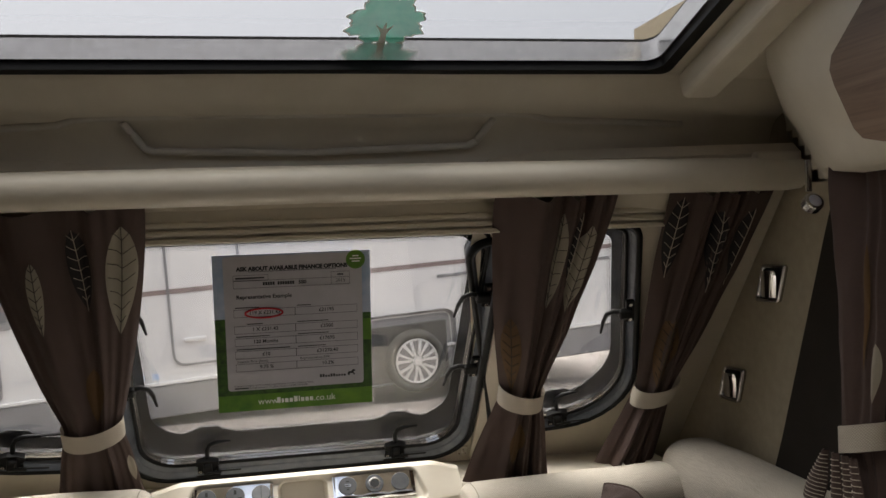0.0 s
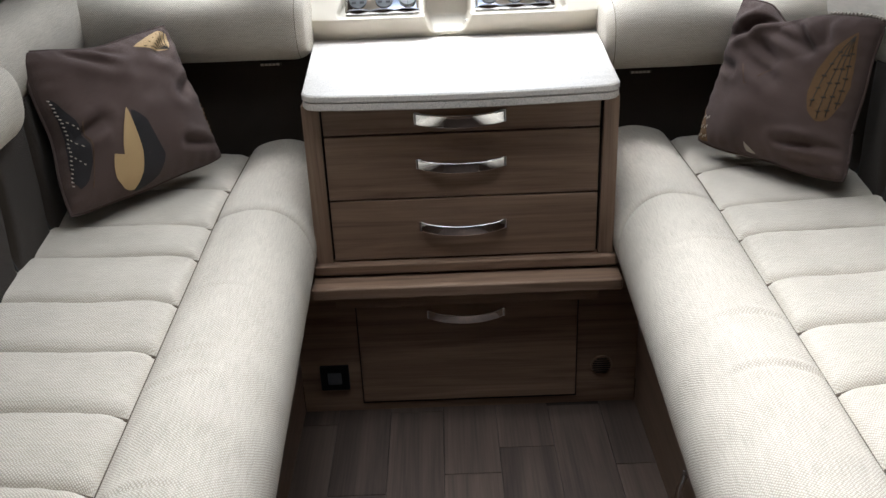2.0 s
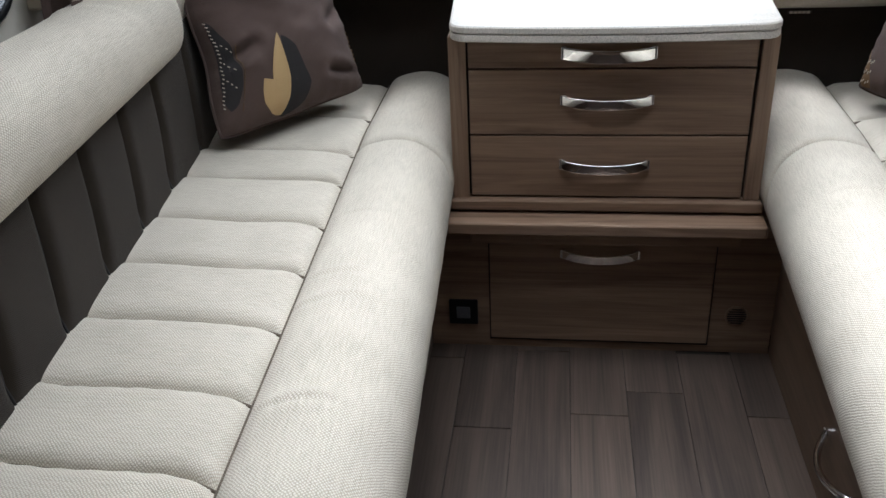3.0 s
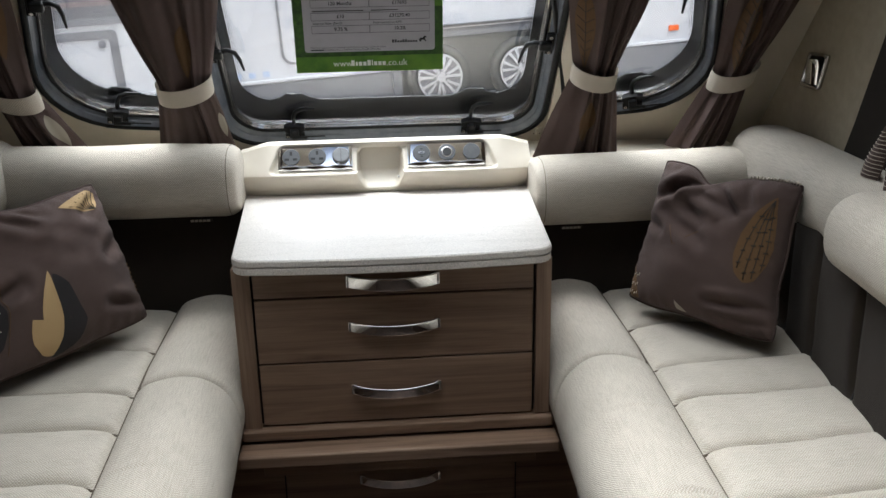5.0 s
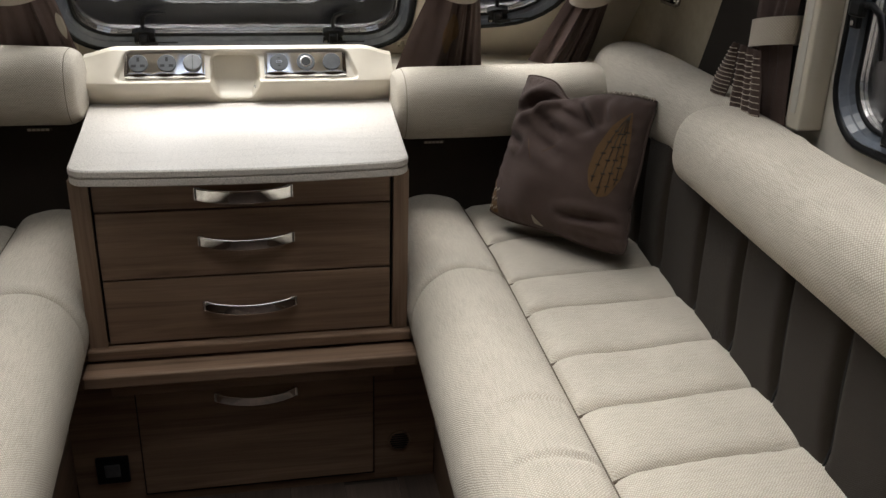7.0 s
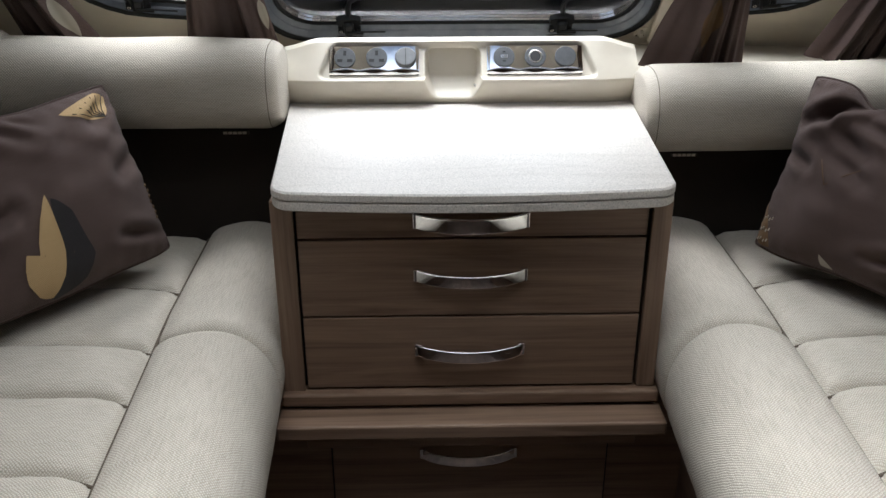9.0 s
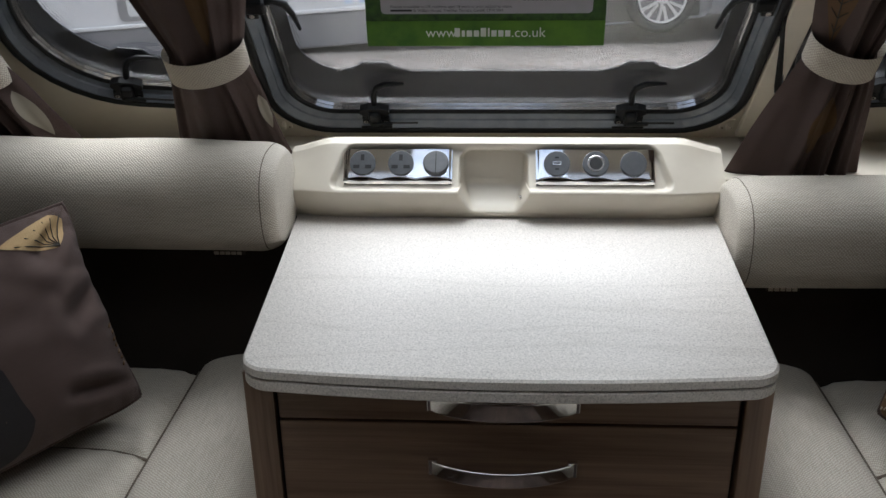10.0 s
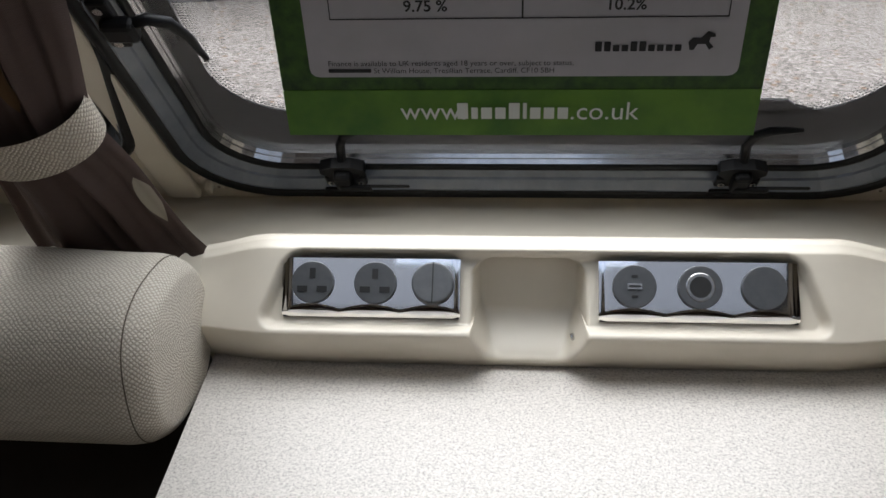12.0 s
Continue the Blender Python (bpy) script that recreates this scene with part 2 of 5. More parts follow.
def cyl(r, depth, m=None, seg=24, bevel=0.0, r2=None, bm=None):
    b2 = bmesh.new()
    bmesh.ops.create_cone(b2, cap_ends=True, segments=seg, radius1=r, radius2=r if r2 is None else r2, depth=depth)
    if bevel:
        rim = [e for e in b2.edges if abs(e.verts[0].co.z - e.verts[1].co.z) < 1e-6]
        bmesh.ops.bevel(b2, geom=rim, offset=bevel, segments=2, affect='EDGES', profile=0.5)
    if m:
        b2.transform(m)
    if bm is None:
        return b2
    tmp = bpy.data.meshes.new("tmp")
    b2.to_mesh(tmp)
    bm.from_mesh(tmp)
    bpy.data.meshes.remove(tmp)
    b2.free()
    return bm


def grid(name, nu, nv, f, mat, parent=None, label="", loop_u=False, loop_v=False, smooth=True):
    # a sheet of points f(u, v), u and v from 0 to 1
    verts = [f(i / (nu if loop_u else nu - 1), j / (nv if loop_v else nv - 1)) for i in range(nu) for j in range(nv)]
    faces = []
    for i in range(nu if loop_u else nu - 1):
        for j in range(nv if loop_v else nv - 1):
            a, b = i, (i + 1) % nu
            c, d = j, (j + 1) % nv
            faces.append((a * nv + c, b * nv + c, b * nv + d, a * nv + d))
    ob = pydata(name, verts, faces, mat, parent, label, smooth)
    # cloth coordinates: metres along both ways
    V = [Vector(p) for p in verts]
    cu, cv = [0.0], [0.0]
    for i in range(1, nu + 1):
        cu.append(cu[-1] + (V[(i % nu) * nv + nv // 2] - V[(i - 1) * nv + nv // 2]).length)
    for j in range(1, nv + 1):
        cv.append(cv[-1] + (V[(nu // 2) * nv + j % nv] - V[(nu // 2) * nv + j - 1]).length)
    uv = ob.data.uv_layers.new(name="cloth")
    k = 0
    for i in range(nu if loop_u else nu - 1):
        for j in range(nv if loop_v else nv - 1):
            for a, b in ((i, j), (i + 1, j), (i + 1, j + 1), (i, j + 1)):
                uv.data[k].uv = (cu[a], cv[b])
                k += 1
    return ob


def rr(x0, x1, y0, y1, r, n=8):
    # outline of a rounded rectangle; r: one radius, or four (low-left, low-right, high-right, high-left)
    r = r if isinstance(r, (tuple, list)) else (r,) * 4
    out = []
    for (cx, cy, a), q in zip(((x0, y0, 180), (x1, y0, 270), (x1, y1, 0), (x0, y1, 90)), r):
        sx, sy = (1 if cx == x0 else -1), (1 if cy == y0 else -1)
        for k in range(n + 1):
            t = radians(a + 90 * k / n)
            out.append((cx + sx * q + q * math.cos(t), cy + sy * q + q * math.sin(t)))
    return out


def ring(name, outer, inner, d0, d1, mat, m=None, parent=None, label="", smooth=False, crown=0.0):
    # a solid frame between two outlines of equal count, from depth d0 to d1
    n = len(outer)
    mid = [((a[0] + b[0]) / 2, (a[1] + b[1]) / 2) for a, b in zip(outer, inner)]
    loops = [[(*p, d0) for p in outer], [(*p, d1) for p in outer], [(*p, d1 + crown) for p in mid], [(*p, d1) for p in inner], [(*p, d0) for p in inner]]
    verts = [Vector(p) for l in loops for p in l]
    if m:
        verts = [m @ p for p in verts]
    faces = []
    for a in range(5):
        b = (a + 1) % 5
        for k in range(n):
            k2 = (k + 1) % n
            faces.append((a * n + k, a * n + k2, b * n + k2, b * n + k))
    return pydata(name, [tuple(v) for v in verts], faces, mat, parent, label, smooth)


def plate(name, outline, d0, d1, mat, m=None, parent=None, label="", smooth=False):
    n = len(outline)
    verts = [Vector((*p, d0)) for p in outline] + [Vector((*p, d1)) for p in outline]
    if m:
        verts = [m @ p for p in verts]
    faces = [tuple(range(n))[::-1], tuple(range(n, 2 * n))] + [(k, (k + 1) % n, n + (k + 1) % n, n + k) for k in range(n)]
    return pydata(name, [tuple(v) for v in verts], faces, mat, parent, label, smooth)


def tube(name, pts, r, mat, parent=None, label="", seg=8, closed=False):
    # a round bar through points, r one radius or one for each point
    pts = [Vector(p) for p in pts]
    rs = r if isinstance(r, (list, tuple)) else [r] * len(pts)
    verts, faces = [], []
    n = len(pts)
    ref = Vector((0.13, 0.31, 0.94))
    for i, p in enumerate(pts):
        t = (pts[min(i + 1, n - 1)] - pts[max(i - 1, 0)]).normalized()
        a = t.cross(ref)
        if a.length < 0.1:
            a = t.cross(Vector((1, 0, 0)))
        a.normalize()
        b = t.cross(a)
        for k in range(seg):
            g = 2 * math.pi * k / seg
            verts.append(tuple(p + rs[i] * (math.cos(g) * a + math.sin(g) * b)))
    for i in range(n - 1):
        for k in range(seg):
            k2 = (k + 1) % seg
            faces.append((i * seg + k, i * seg + k2, (i + 1) * seg + k2, (i + 1) * seg + k))
    faces.append(tuple(range(seg))[::-1])
    faces.append(tuple(range((n - 1) * seg, n * seg)))
    return pydata(name, verts, faces, mat, parent, label)


def smoothstep(a, b, x):
    t = min(1, max(0, (x - a) / (b - a)))
    return t * t * (3 - 2 * t)


def writing(name, body, size, mat, m, parent, align='LEFT', bold=0.0):
    cu = bpy.data.curves.new(name, 'FONT')
    cu.body, cu.size, cu.align_x = body, size, align
    cu.offset = bold
    cu.resolution_u = 3
    tmp = bpy.data.objects.new(name, cu)
    scene.collection.objects.link(tmp)
    me = bpy.data.meshes.new_from_object(tmp.evaluated_get(bpy.context.evaluated_depsgraph_get()))
    bpy.data.objects.remove(tmp)
    me.materials.clear()
    me.transform(m)
    return finish(name, me, mat, parent, "", False)


# ---- structure ----
WALL_X = 1.03      # inner face of the side walls
REAR_Y = -3.0
CEIL_Z = 2.06
GROUND_Z = -0.25

floor = tagged(part("floor", box(-1.1, 1.1, REAR_Y, 0.86, -0.06, -0.004), JOINT), "dark wood-look vinyl floor of long planks", "floor", kind="structure")
# out of view; made-up dark walnut soaks up bounced light
rear = tagged(part("wall_rear", box(-1.1, 1.1, REAR_Y - 0.04, REAR_Y, -0.06, 2.10), WALNUT_UP), "unseen plain wall closing the caravan, dark walnut to cut bounced light", "wall", kind="structure")
ceiling = tagged(part("ceiling", box(-1.1, 1.1, REAR_Y, -1.02, CEIL_Z, CEIL_Z + 0.04), CREAM_WALL), "pale cream caravan ceiling panel", "ceiling", kind="structure")

# the raked front: local u across, s up the slope, n inwards
RAKE = 0.852
SL = math.hypot(1, RAKE)


def front_frame(x, y, z, yaw):
    up = Vector((0, -RAKE / SL, 1 / SL))
    right = Vector((math.cos(radians(yaw)), math.sin(radians(yaw)), 0))
    up = (up - right * up.dot(right)).normalized()
    nin = right.cross(up)
    m = Matrix((right, up, nin)).transposed().to_4x4()
    m.translation = (x, y, z)
    return m


wall_front = tagged(empty("wall_front", (0, 0.7, 0.8)), "cream raked front wall with three windows", "wall", kind="structure")
wall_front.matrix_world = Matrix.Identity(4)
M_C = front_frame(0, 0.742, 0.873, 0)
M_R0 = front_frame(0.655, 0.668, 0.935, -7)
M_L0 = front_frame(-0.655, 0.668, 0.935, 7)
LEAN = radians(8)      # the outer windows are turned up a little in their plane
M_R = M_R0 @ Matrix.Rotation(LEAN, 4, 'Z')
M_L = M_L0 @ Matrix.Rotation(-LEAN, 4, 'Z')
WIN_C = (-0.437, 0.437, 0.0, 0.815)
WIN_S = (-0.160, 0.225, 0.012, 0.695)
WIN_SL = (-0.225, 0.160, 0.012, 0.695)
RAD_C = (0.11, 0.11, 0.06, 0.06)
RAD_R = (0.07, 0.19, 0.05, 0.05)
RAD_L = (0.20, 0.07, 0.05, 0.05)


def surround(m, rect, rad, outer, lean=0.0):
    c, q = math.cos(lean), math.sin(lean)
    ring("panel", rr(*outer, 0.002), [(c * x - q * y, q * x + c * y) for x, y in rr(*rect, rad)], -0.035, 0.0, CREAM_WALL, m, wall_front)


surround(M_C, WIN_C, RAD_C, (-0.467, 0.467, -0.13, 0.88))
surround(M_R0, WIN_S, RAD_R, (-0.22, 0.453, -0.2, 0.88), LEAN)
surround(M_L0, WIN_SL, RAD_L, (-0.453, 0.22, -0.2, 0.88), -LEAN)
part("lower_panel", box(-1.06, 1.06, 0.80, 0.86, -0.06, 0.82), CREAM_WALL, wall_front)
part("sill_panel", box(-1.06, 1.06, 0.42, 0.80, 0.775, 0.785), CREAM_WALL, wall_front)
# pale mullion strips beside the middle window
for sx in (-1, 1):
    part("mullion", box(-0.022, 0.022, -0.02, 0.9, 0.0, 0.012, 0.004, 2, m=M_C @ Matrix.Translation((sx * 0.468, 0, 0))), CREAM_PLASTIC, wall_front)


def sloped_ring(name, outer, inner, d_out, d_in, mat, m, parent, label=""):
    # a frame whose face falls from its outer to its inner outline, with a soft step half way
    n = len(outer)
    loops = []
    for f, d in ((0, -0.03), (0, d_out), (0.12, d_out), (0.55, d_out + (d_in - d_out) * 0.45), (0.60, d_out + (d_in - d_out) * 0.60), (1, d_in), (1, -0.035)):
        loops.append([m @ Vector((a[0] + (b[0] - a[0]) * f, a[1] + (b[1] - a[1]) * f, d)) for a, b in zip(outer, inner)])
    verts = [tuple(p) for l in loops for p in l]
    faces = [(a * n + k, a * n + (k + 1) % n, (a + 1) * n + (k + 1) % n, (a + 1) * n + k) for a in range(len(loops) - 1) for k in range(n)]
    return pydata(name, verts, faces, mat, parent, label, False)


def window(name, m, rect, rad, hinges, side_catches, label, print_w=0.062, tab=True, print_b=None, glass=None, clear_light=False, prof=0.8):
    print_b = print_b or print_w
    w = tagged(empty(name), label, "window", kind="structure")
    x0, x1, y0, y1 = rect
    def inset(d):
        d *= prof
        return rr(x0 + d, x1 - d, y0 + d, y1 - d, [max(0.012, q - d * 0.6) for q in rad])
    def outset(d):
        return rr(x0 - d, x1 + d, y0 - d, y1 + d, [q + d for q in rad])
    ring("rubber_seal", outset(0.006), inset(0.012), -0.03, 0.012, RUBBER, m, w, "black rubber window seal", True, 0.006)
    sloped_ring("rail", inset(0.012), inset(0.036), 0.012, -0.010, DULL_PLASTIC, m, w, "grey inner window rail")
    ring("inner_seal", inset(0.036), inset(0.047), -0.04, -0.008, RUBBER, m, w, "", True, 0.004)
    sloped_ring("bright_line", inset(0.047), inset(0.0525), -0.010, -0.022, STEEL, m, w, "bright inner edge")
    pane = plate("pane", inset(0.044), -0.034, -0.030, glass or GLASS, m, w, "tinted acrylic pane")
    pane.visible_shadow = not clear_light
    def clear(d):
        return rr(x0 + print_w + d, x1 - print_w - d, y0 + print_b + d, y1 - print_w - d, [max(0.012, q - 0.02) for q in rad])
    ring("printed_border", inset(0.046), clear(0), -0.0295, -0.0275, PRINT, m, w, "dark printed border on the pane")
    # fine rows of dots along the print
    verts, faces = [], []
    for loop, r in ((clear(0.0035), 0.0016), (clear(0.0075), 0.0013), (clear(0.0115), 0.0010), (clear(0.0155), 0.0007)):
        pts = [Vector((*p, -0.0285)) for p in loop]
        for a, b in zip(pts, pts[1:] + pts[:1]):
            k = max(1, int((b - a).length / 0.0042))
            for q in range(k):
                c = a.lerp(b, q / k)
                i = len(verts)
                for g in range(5):
                    verts.append(tuple(m @ (c + Vector((r * math.cos(g * 1.2566), r * math.sin(g * 1.2566), 0)))))
                faces.append(tuple(range(i, i + 5)))
    d = pydata("dot_row", verts, faces, PRINT, w, "", False)
    tagged(d, kind="stuff")
    for hx in hinges:
        mm = m @ Matrix.Translation((hx, y0 + 0.042 * prof, 0.005))
        c = part("catch", box(-0.026, 0.026, -0.012, 0.008, 0, 0.007, 0.002, 2, m=mm), RUBBER, w, "black plastic window catch")
        plate("clamp", [(-0.014, 0.006), (0.014, 0.006), (0.020, 0.016), (0.028, 0.024), (0.027, 0.034), (0.012, 0.040), (-0.012, 0.040), (-0.027, 0.034), (-0.028, 0.024), (-0.020, 0.016)], -0.004, 0.010, RUBBER, mm, c)
        part("catch_block", box(-0.011, 0.011, -0.004, 0.032, 0.004, 0.021, 0.005, 2, m=mm), RUBBER, c)
        bm = box(-0.006, 0.034, 0.003, 0.012, 0.017, 0.024, 0.003, 2)
        box(0.030, 0.082, 0.007, 0.011, 0.017, 0.021, 0.0015, 1, bm=bm)
        bm.transform(mm)
        part("lever", bm, RUBBER, c)
        part("foot_strip", box(-0.030, 0.030, -0.026, -0.019, 0.006, 0.010, 0.001, 1, m=mm), RUBBER, c)
        if tab:
            tube("stay", [mm @ Vector(p) for p in ((0.0, 0.034, 0.0), (0.0, 0.054, -0.014), (0.006, 0.068, -0.018), (0.022, 0.076, -0.020), (0.042, 0.078, -0.020), (0.058, 0.078, -0.020))], [0.006, 0.006, 0.006, 0.0055, 0.004, 0.0025], RUBBER, c)
            plate("print_tab", [(hx - 0.060, y0 + print_b - 0.004), (hx + 0.075, y0 + print_b - 0.004), (hx + 0.068, y0 + print_b + 0.002), (hx + 0.040, y0 + print_b + 0.014), (hx + 0.030, y0 + print_b + 0.024), (hx - 0.012, y0 + print_b + 0.026), (hx - 0.030, y0 + print_b + 0.012), (hx - 0.052, y0 + print_b + 0.003)], -0.0294, -0.0270, PRINT, m, c)
        for q in (-0.019, 0.019):
            part("screw", cyl(0.0042, 0.003, mm @ Matrix.Translation((q, -0.003, 0.0078)), 12), STEEL, c)
            part("screw_slot", cyl(0.0018, 0.001, mm @ Matrix.Translation((q, -0.003, 0.0096)), 8), HOLE, c)
    for side, cy in side_catches:
        xx = x1 - 0.03 * prof if side > 0 else x0 + 0.03 * prof
        mm = m @ Matrix.Translation((xx, cy, 0.006)) @ Matrix.Scale(1.3, 4)
        c = part("side_catch", box(-0.008, 0.008, -0.026, 0.026, 0, 0.008, 0.002, 2, m=mm), RUBBER, w, "black plastic window catch")
        bm = box(*sorted((side * 0.004, -side * 0.022)), -0.010, 0.010, 0.004, 0.017, 0.004, 2)
        bm.transform(mm)
        part("catch_block", bm, RUBBER, c)
        tube("stay", [mm @ Vector(p) for p in ((-side * 0.014, 0.004, 0.010), (-side * 0.030, 0.006, 0.006), (-side * 0.042, -0.004, 0.002), (-side * 0.048, -0.026, -0.002), (-side * 0.052, -0.058, -0.004))], [0.006, 0.006, 0.006, 0.005, 0.003], RUBBER, c)
        for q in (-0.019, 0.019):
            part("screw", cyl(0.0036, 0.003, mm @ Matrix.Translation((0, q, 0.0085)), 10), STEEL, c)
    return w


window("window_1", M_C, WIN_C, RAD_C, (-0.243, 0.236), ((1, 0.60), (1, 0.36), (-1, 0.60), (-1, 0.36)), "wide raked front window in a black rubber seal", 0.068, print_b=0.135, prof=0.85)
window("window_2", M_R, WIN_S, RAD_R, (0.02,), ((1, 0.42),), "narrow raked front window beside the middle one", 0.055, print_b=0.085, prof=0.62)
window("window_3", M_L, WIN_SL, RAD_L, (-0.04,), ((-1, 0.42),), "narrow raked front window beside the middle one", 0.055, print_b=0.085, prof=0.62)

# side walls with their long windows
WIN_SIDE = (0.0, 1.22, 0.0, 0.56)


def side_frame(sx):
    # u runs to the rear, n points inwards
    right = Vector((0, -1, 0))
    up = Vector((0, 0, 1))
    nin = Vector((-sx, 0, 0))
    m = Matrix((right, up, nin)).transposed().to_4x4()
    m.translation = (sx * WALL_X, -0.335, 0.905)
    return m


for sx, nm, wn, hinge, catches in ((1, "wall_right", "window_4", (0.17, 0.95), ((-1, 0.22),)), (-1, "wall_left", "window_5", (0.17, 0.95), ((-1, 0.22),))):
    w = tagged(empty(nm), "pale side wall of the caravan with a long window", "wall", kind="structure")
    m = side_frame(sx)
    ring("panel", rr(-0.25, 1.45, -0.97, 1.16, 0.002), rr(*WIN_SIDE, 0.10), -0.04, 0.0, GREY_WALL, m, w)
    # corner panel, its colour lowered in place of the corner's shade
    part("front_panel", box(sx * WALL_X, sx * (WALL_X + 0.04), -0.085, 0.86, -0.06, 2.06), SHADED_CORNER_WALL, w, "beige corner wall panel, darkened for its shade")
    # unseen rear part, in the same dark walnut to lower the bounce
    part("rear_panel", box(sx * WALL_X, sx * (WALL_X + 0.04), REAR_Y, -1.785, -0.06, 2.06), WALNUT_UP, w)
    window(wn, m, WIN_SIDE, (0.10, 0.10, 0.06, 0.06), hinge, catches, "long side window in a black rubber seal", 0.075, False, None, CLEAR_GLASS if sx > 0 else LEFT_DIM_GLASS, sx > 0, 0.7)
    # thin dark panel between the corner and the side curtain
    plate("dark_panel", [(-0.27, 0.90), (0.185, 0.90), (0.147, 0.985), (-0.03, 1.43), (-0.085, 1.56), (-0.27, 1.56)], sx * WALL_X, sx * (WALL_X - 0.008), BROWN_CLOTH, Matrix(((0, 0, 1, 0), (1, 0, 0, 0), (0, 1, 0, 0), (0, 0, 0, 1))), w, "thin dark brown panel with a slanted front edge")
    # blind channel beside the window
    part("blind_channel", box(sx * (WALL_X - 0.05), sx * WALL_X, -0.305, -0.262, 0.90, 1.50, 0.004), CREAM_PLASTIC, w, "cream plastic blind channel")
    part("blind_channel_slot", box(sx * (WALL_X - 0.052), sx * (WALL_X - 0.045), -0.292, -0.276, 0.93, 1.50), GREY_WALL, w)

# overhead front moulding
PROFILE = [(0.30, 1.545), (0.20, 1.540), (0.10, 1.530), (0.055, 1.531), (0.030, 1.543), (0.024, 1.566), (0.034, 1.588), (0.060, 1.598), (0.150, 1.594), (0.166, 1.600), (0.170, 1.620),
           (0.166, 1.650), (0.152, 1.676), (0.136, 1.690), (0.116, 1.697), (0.090, 1.702), (0.066, 1.716), (0.048, 1.737), (0.032, 1.750), (0.014, 1.758), (0.010, 1.790), (0.30, 1.80)]


def bow(x):
    return -0.035 * (1 - (x / 1.03) ** 2)


moulding = tagged(empty("overhead_moulding"), "cream moulded shelf front above the windows", "trim", kind="structure")
grid("shell", 41, len(PROFILE), lambda u, v: ((u * 2 - 1) * 1.03, PROFILE[round(v * (len(PROFILE) - 1))][0] + bow((u * 2 - 1) * 1.03), PROFILE[round(v * (len(PROFILE) - 1))][1]), CREAM_PLASTIC, moulding, loop_v=False)


for sx in (-1, 1):
    part("end_block", box(*sorted((sx * 0.925, sx * 1.029)), 0.045, 0.14, 1.553, 1.610, 0.004), CREAM_PLASTIC, moulding)


def bead(pts):
    out = []
    for (x0, z0), (x1, z1) in zip(pts, pts[1:]):
        for k in range(9):
            x, z = x0 + (x1 - x0) * k / 8, z0 + (z1 - z0) * k / 8
            out.append((x, (0.159 if z < 1.65 else 0.159 - (z - 1.65) * 0.7) + bow(x), z))
    return out


# beads get the paler wall colour to paint in the light they catch
tube("inset_bead", bead([(-0.335, 1.692), (-0.322, 1.675), (-0.300, 1.645), (-0.285, 1.640), (0.0, 1.632), (0.325, 1.641), (0.345, 1.650), (0.376, 1.693)]), 0.0075, GREY_WALL, moulding, "raised bead, coloured paler for the light it catches")
tube("upper_bead", [(x, 0.118 + (1.697 - z) * 1.6 + bow(x), z) for x, z in ((-1.0, 1.672), (-0.6, 1.683), (-0.45, 1.689), (-0.42, 1.697), (-0.33, 1.700), (0.0, 1.700), (0.376, 1.700), (0.45, 1.698), (0.49, 1.690), (0.8, 1.680))], 0.0075, GREY_WALL, moulding, "raised bead, coloured paler for the light it catches")

# skylight in the sloping roof
SKY_T = math.atan(0.30)
M_SKY = Matrix((Vector((1, 0, 0)), Vector((0, -math.cos(SKY_T), math.sin(SKY_T))), Vector((0, -math.sin(SKY_T), -math.cos(SKY_T))))).transposed().to_4x4()
M_SKY.translation = (0, -0.005, 1.760)
WIN_SKY = (-0.70, 0.70, 0.012, 0.97)
sky_roof = tagged(empty("roof_front"), "cream sloping roof panel round the skylight", "roof", kind="structure")
ring("panel", rr(-1.06, 1.06, -0.02, 1.07, 0.002), rr(*WIN_SKY, 0.02), -0.06, 0.0, CREAM_PLASTIC, M_SKY, sky_roof)
for sx in (-1, 1):
    part("side_cheek", box(sx * 0.725, sx * 0.80, 0.0, 0.99, 0.0, 0.055, 0.012, 3, m=M_SKY), CREAM_PLASTIC, sky_roof)
sl = tagged(empty("window_6"), "wide skylight with a dark frame in the sloping roof", "window", kind="structure")
ring("frame", rr(*WIN_SKY, 0.02), rr(-0.675, 0.675, 0.030, 0.95, 0.03), -0.06, 0.006, RUBBER, M_SKY, sl, "black skylight frame")
ring("inner_trim", rr(-0.675, 0.675, 0.030, 0.95, 0.03), rr(-0.668, 0.668, 0.037, 0.943, 0.03), -0.05, -0.01, STEEL, M_SKY, sl)
p = plate("pane", rr(-0.674, 0.674, 0.031, 0.949, 0.03), -0.050, -0.046, DARK_GLASS, M_SKY, sl, "tinted skylight pane")

# ---- chest of drawers ----
chest = tagged(empty("chest_of_drawers"), "walnut chest of drawers with chrome bow handles between the sofas", "chest of drawers")
for sx in (-1, 1):
    part("side_panel", box(sx * 0.294, sx * 0.326, -0.004, 0.46, 0.398, 0.757, 0.002), WALNUT_UP, chest)
part("carcass", box(-0.294, 0.294, 0.016, 0.46, 0.398, 0.757), HOLE, chest)
part("base_panel", box(-0.394, 0.394, 0.002, 0.46, 0.0, 0.372), WALNUT, chest)
part("moulding", box(-0.333, 0.333, -0.018, 0.46, 0.373, 0.397, 0.004), WALNUT, chest)
part("ledge", box(-0.338, 0.338, -0.070, 0.001, 0.338, 0.366, 0.004), WALNUT, chest)
part("pull_out_flap", box(-0.290, 0.290, -0.048, -0.002, 0.306, 0.3375, 0.003), WALNUT, chest)


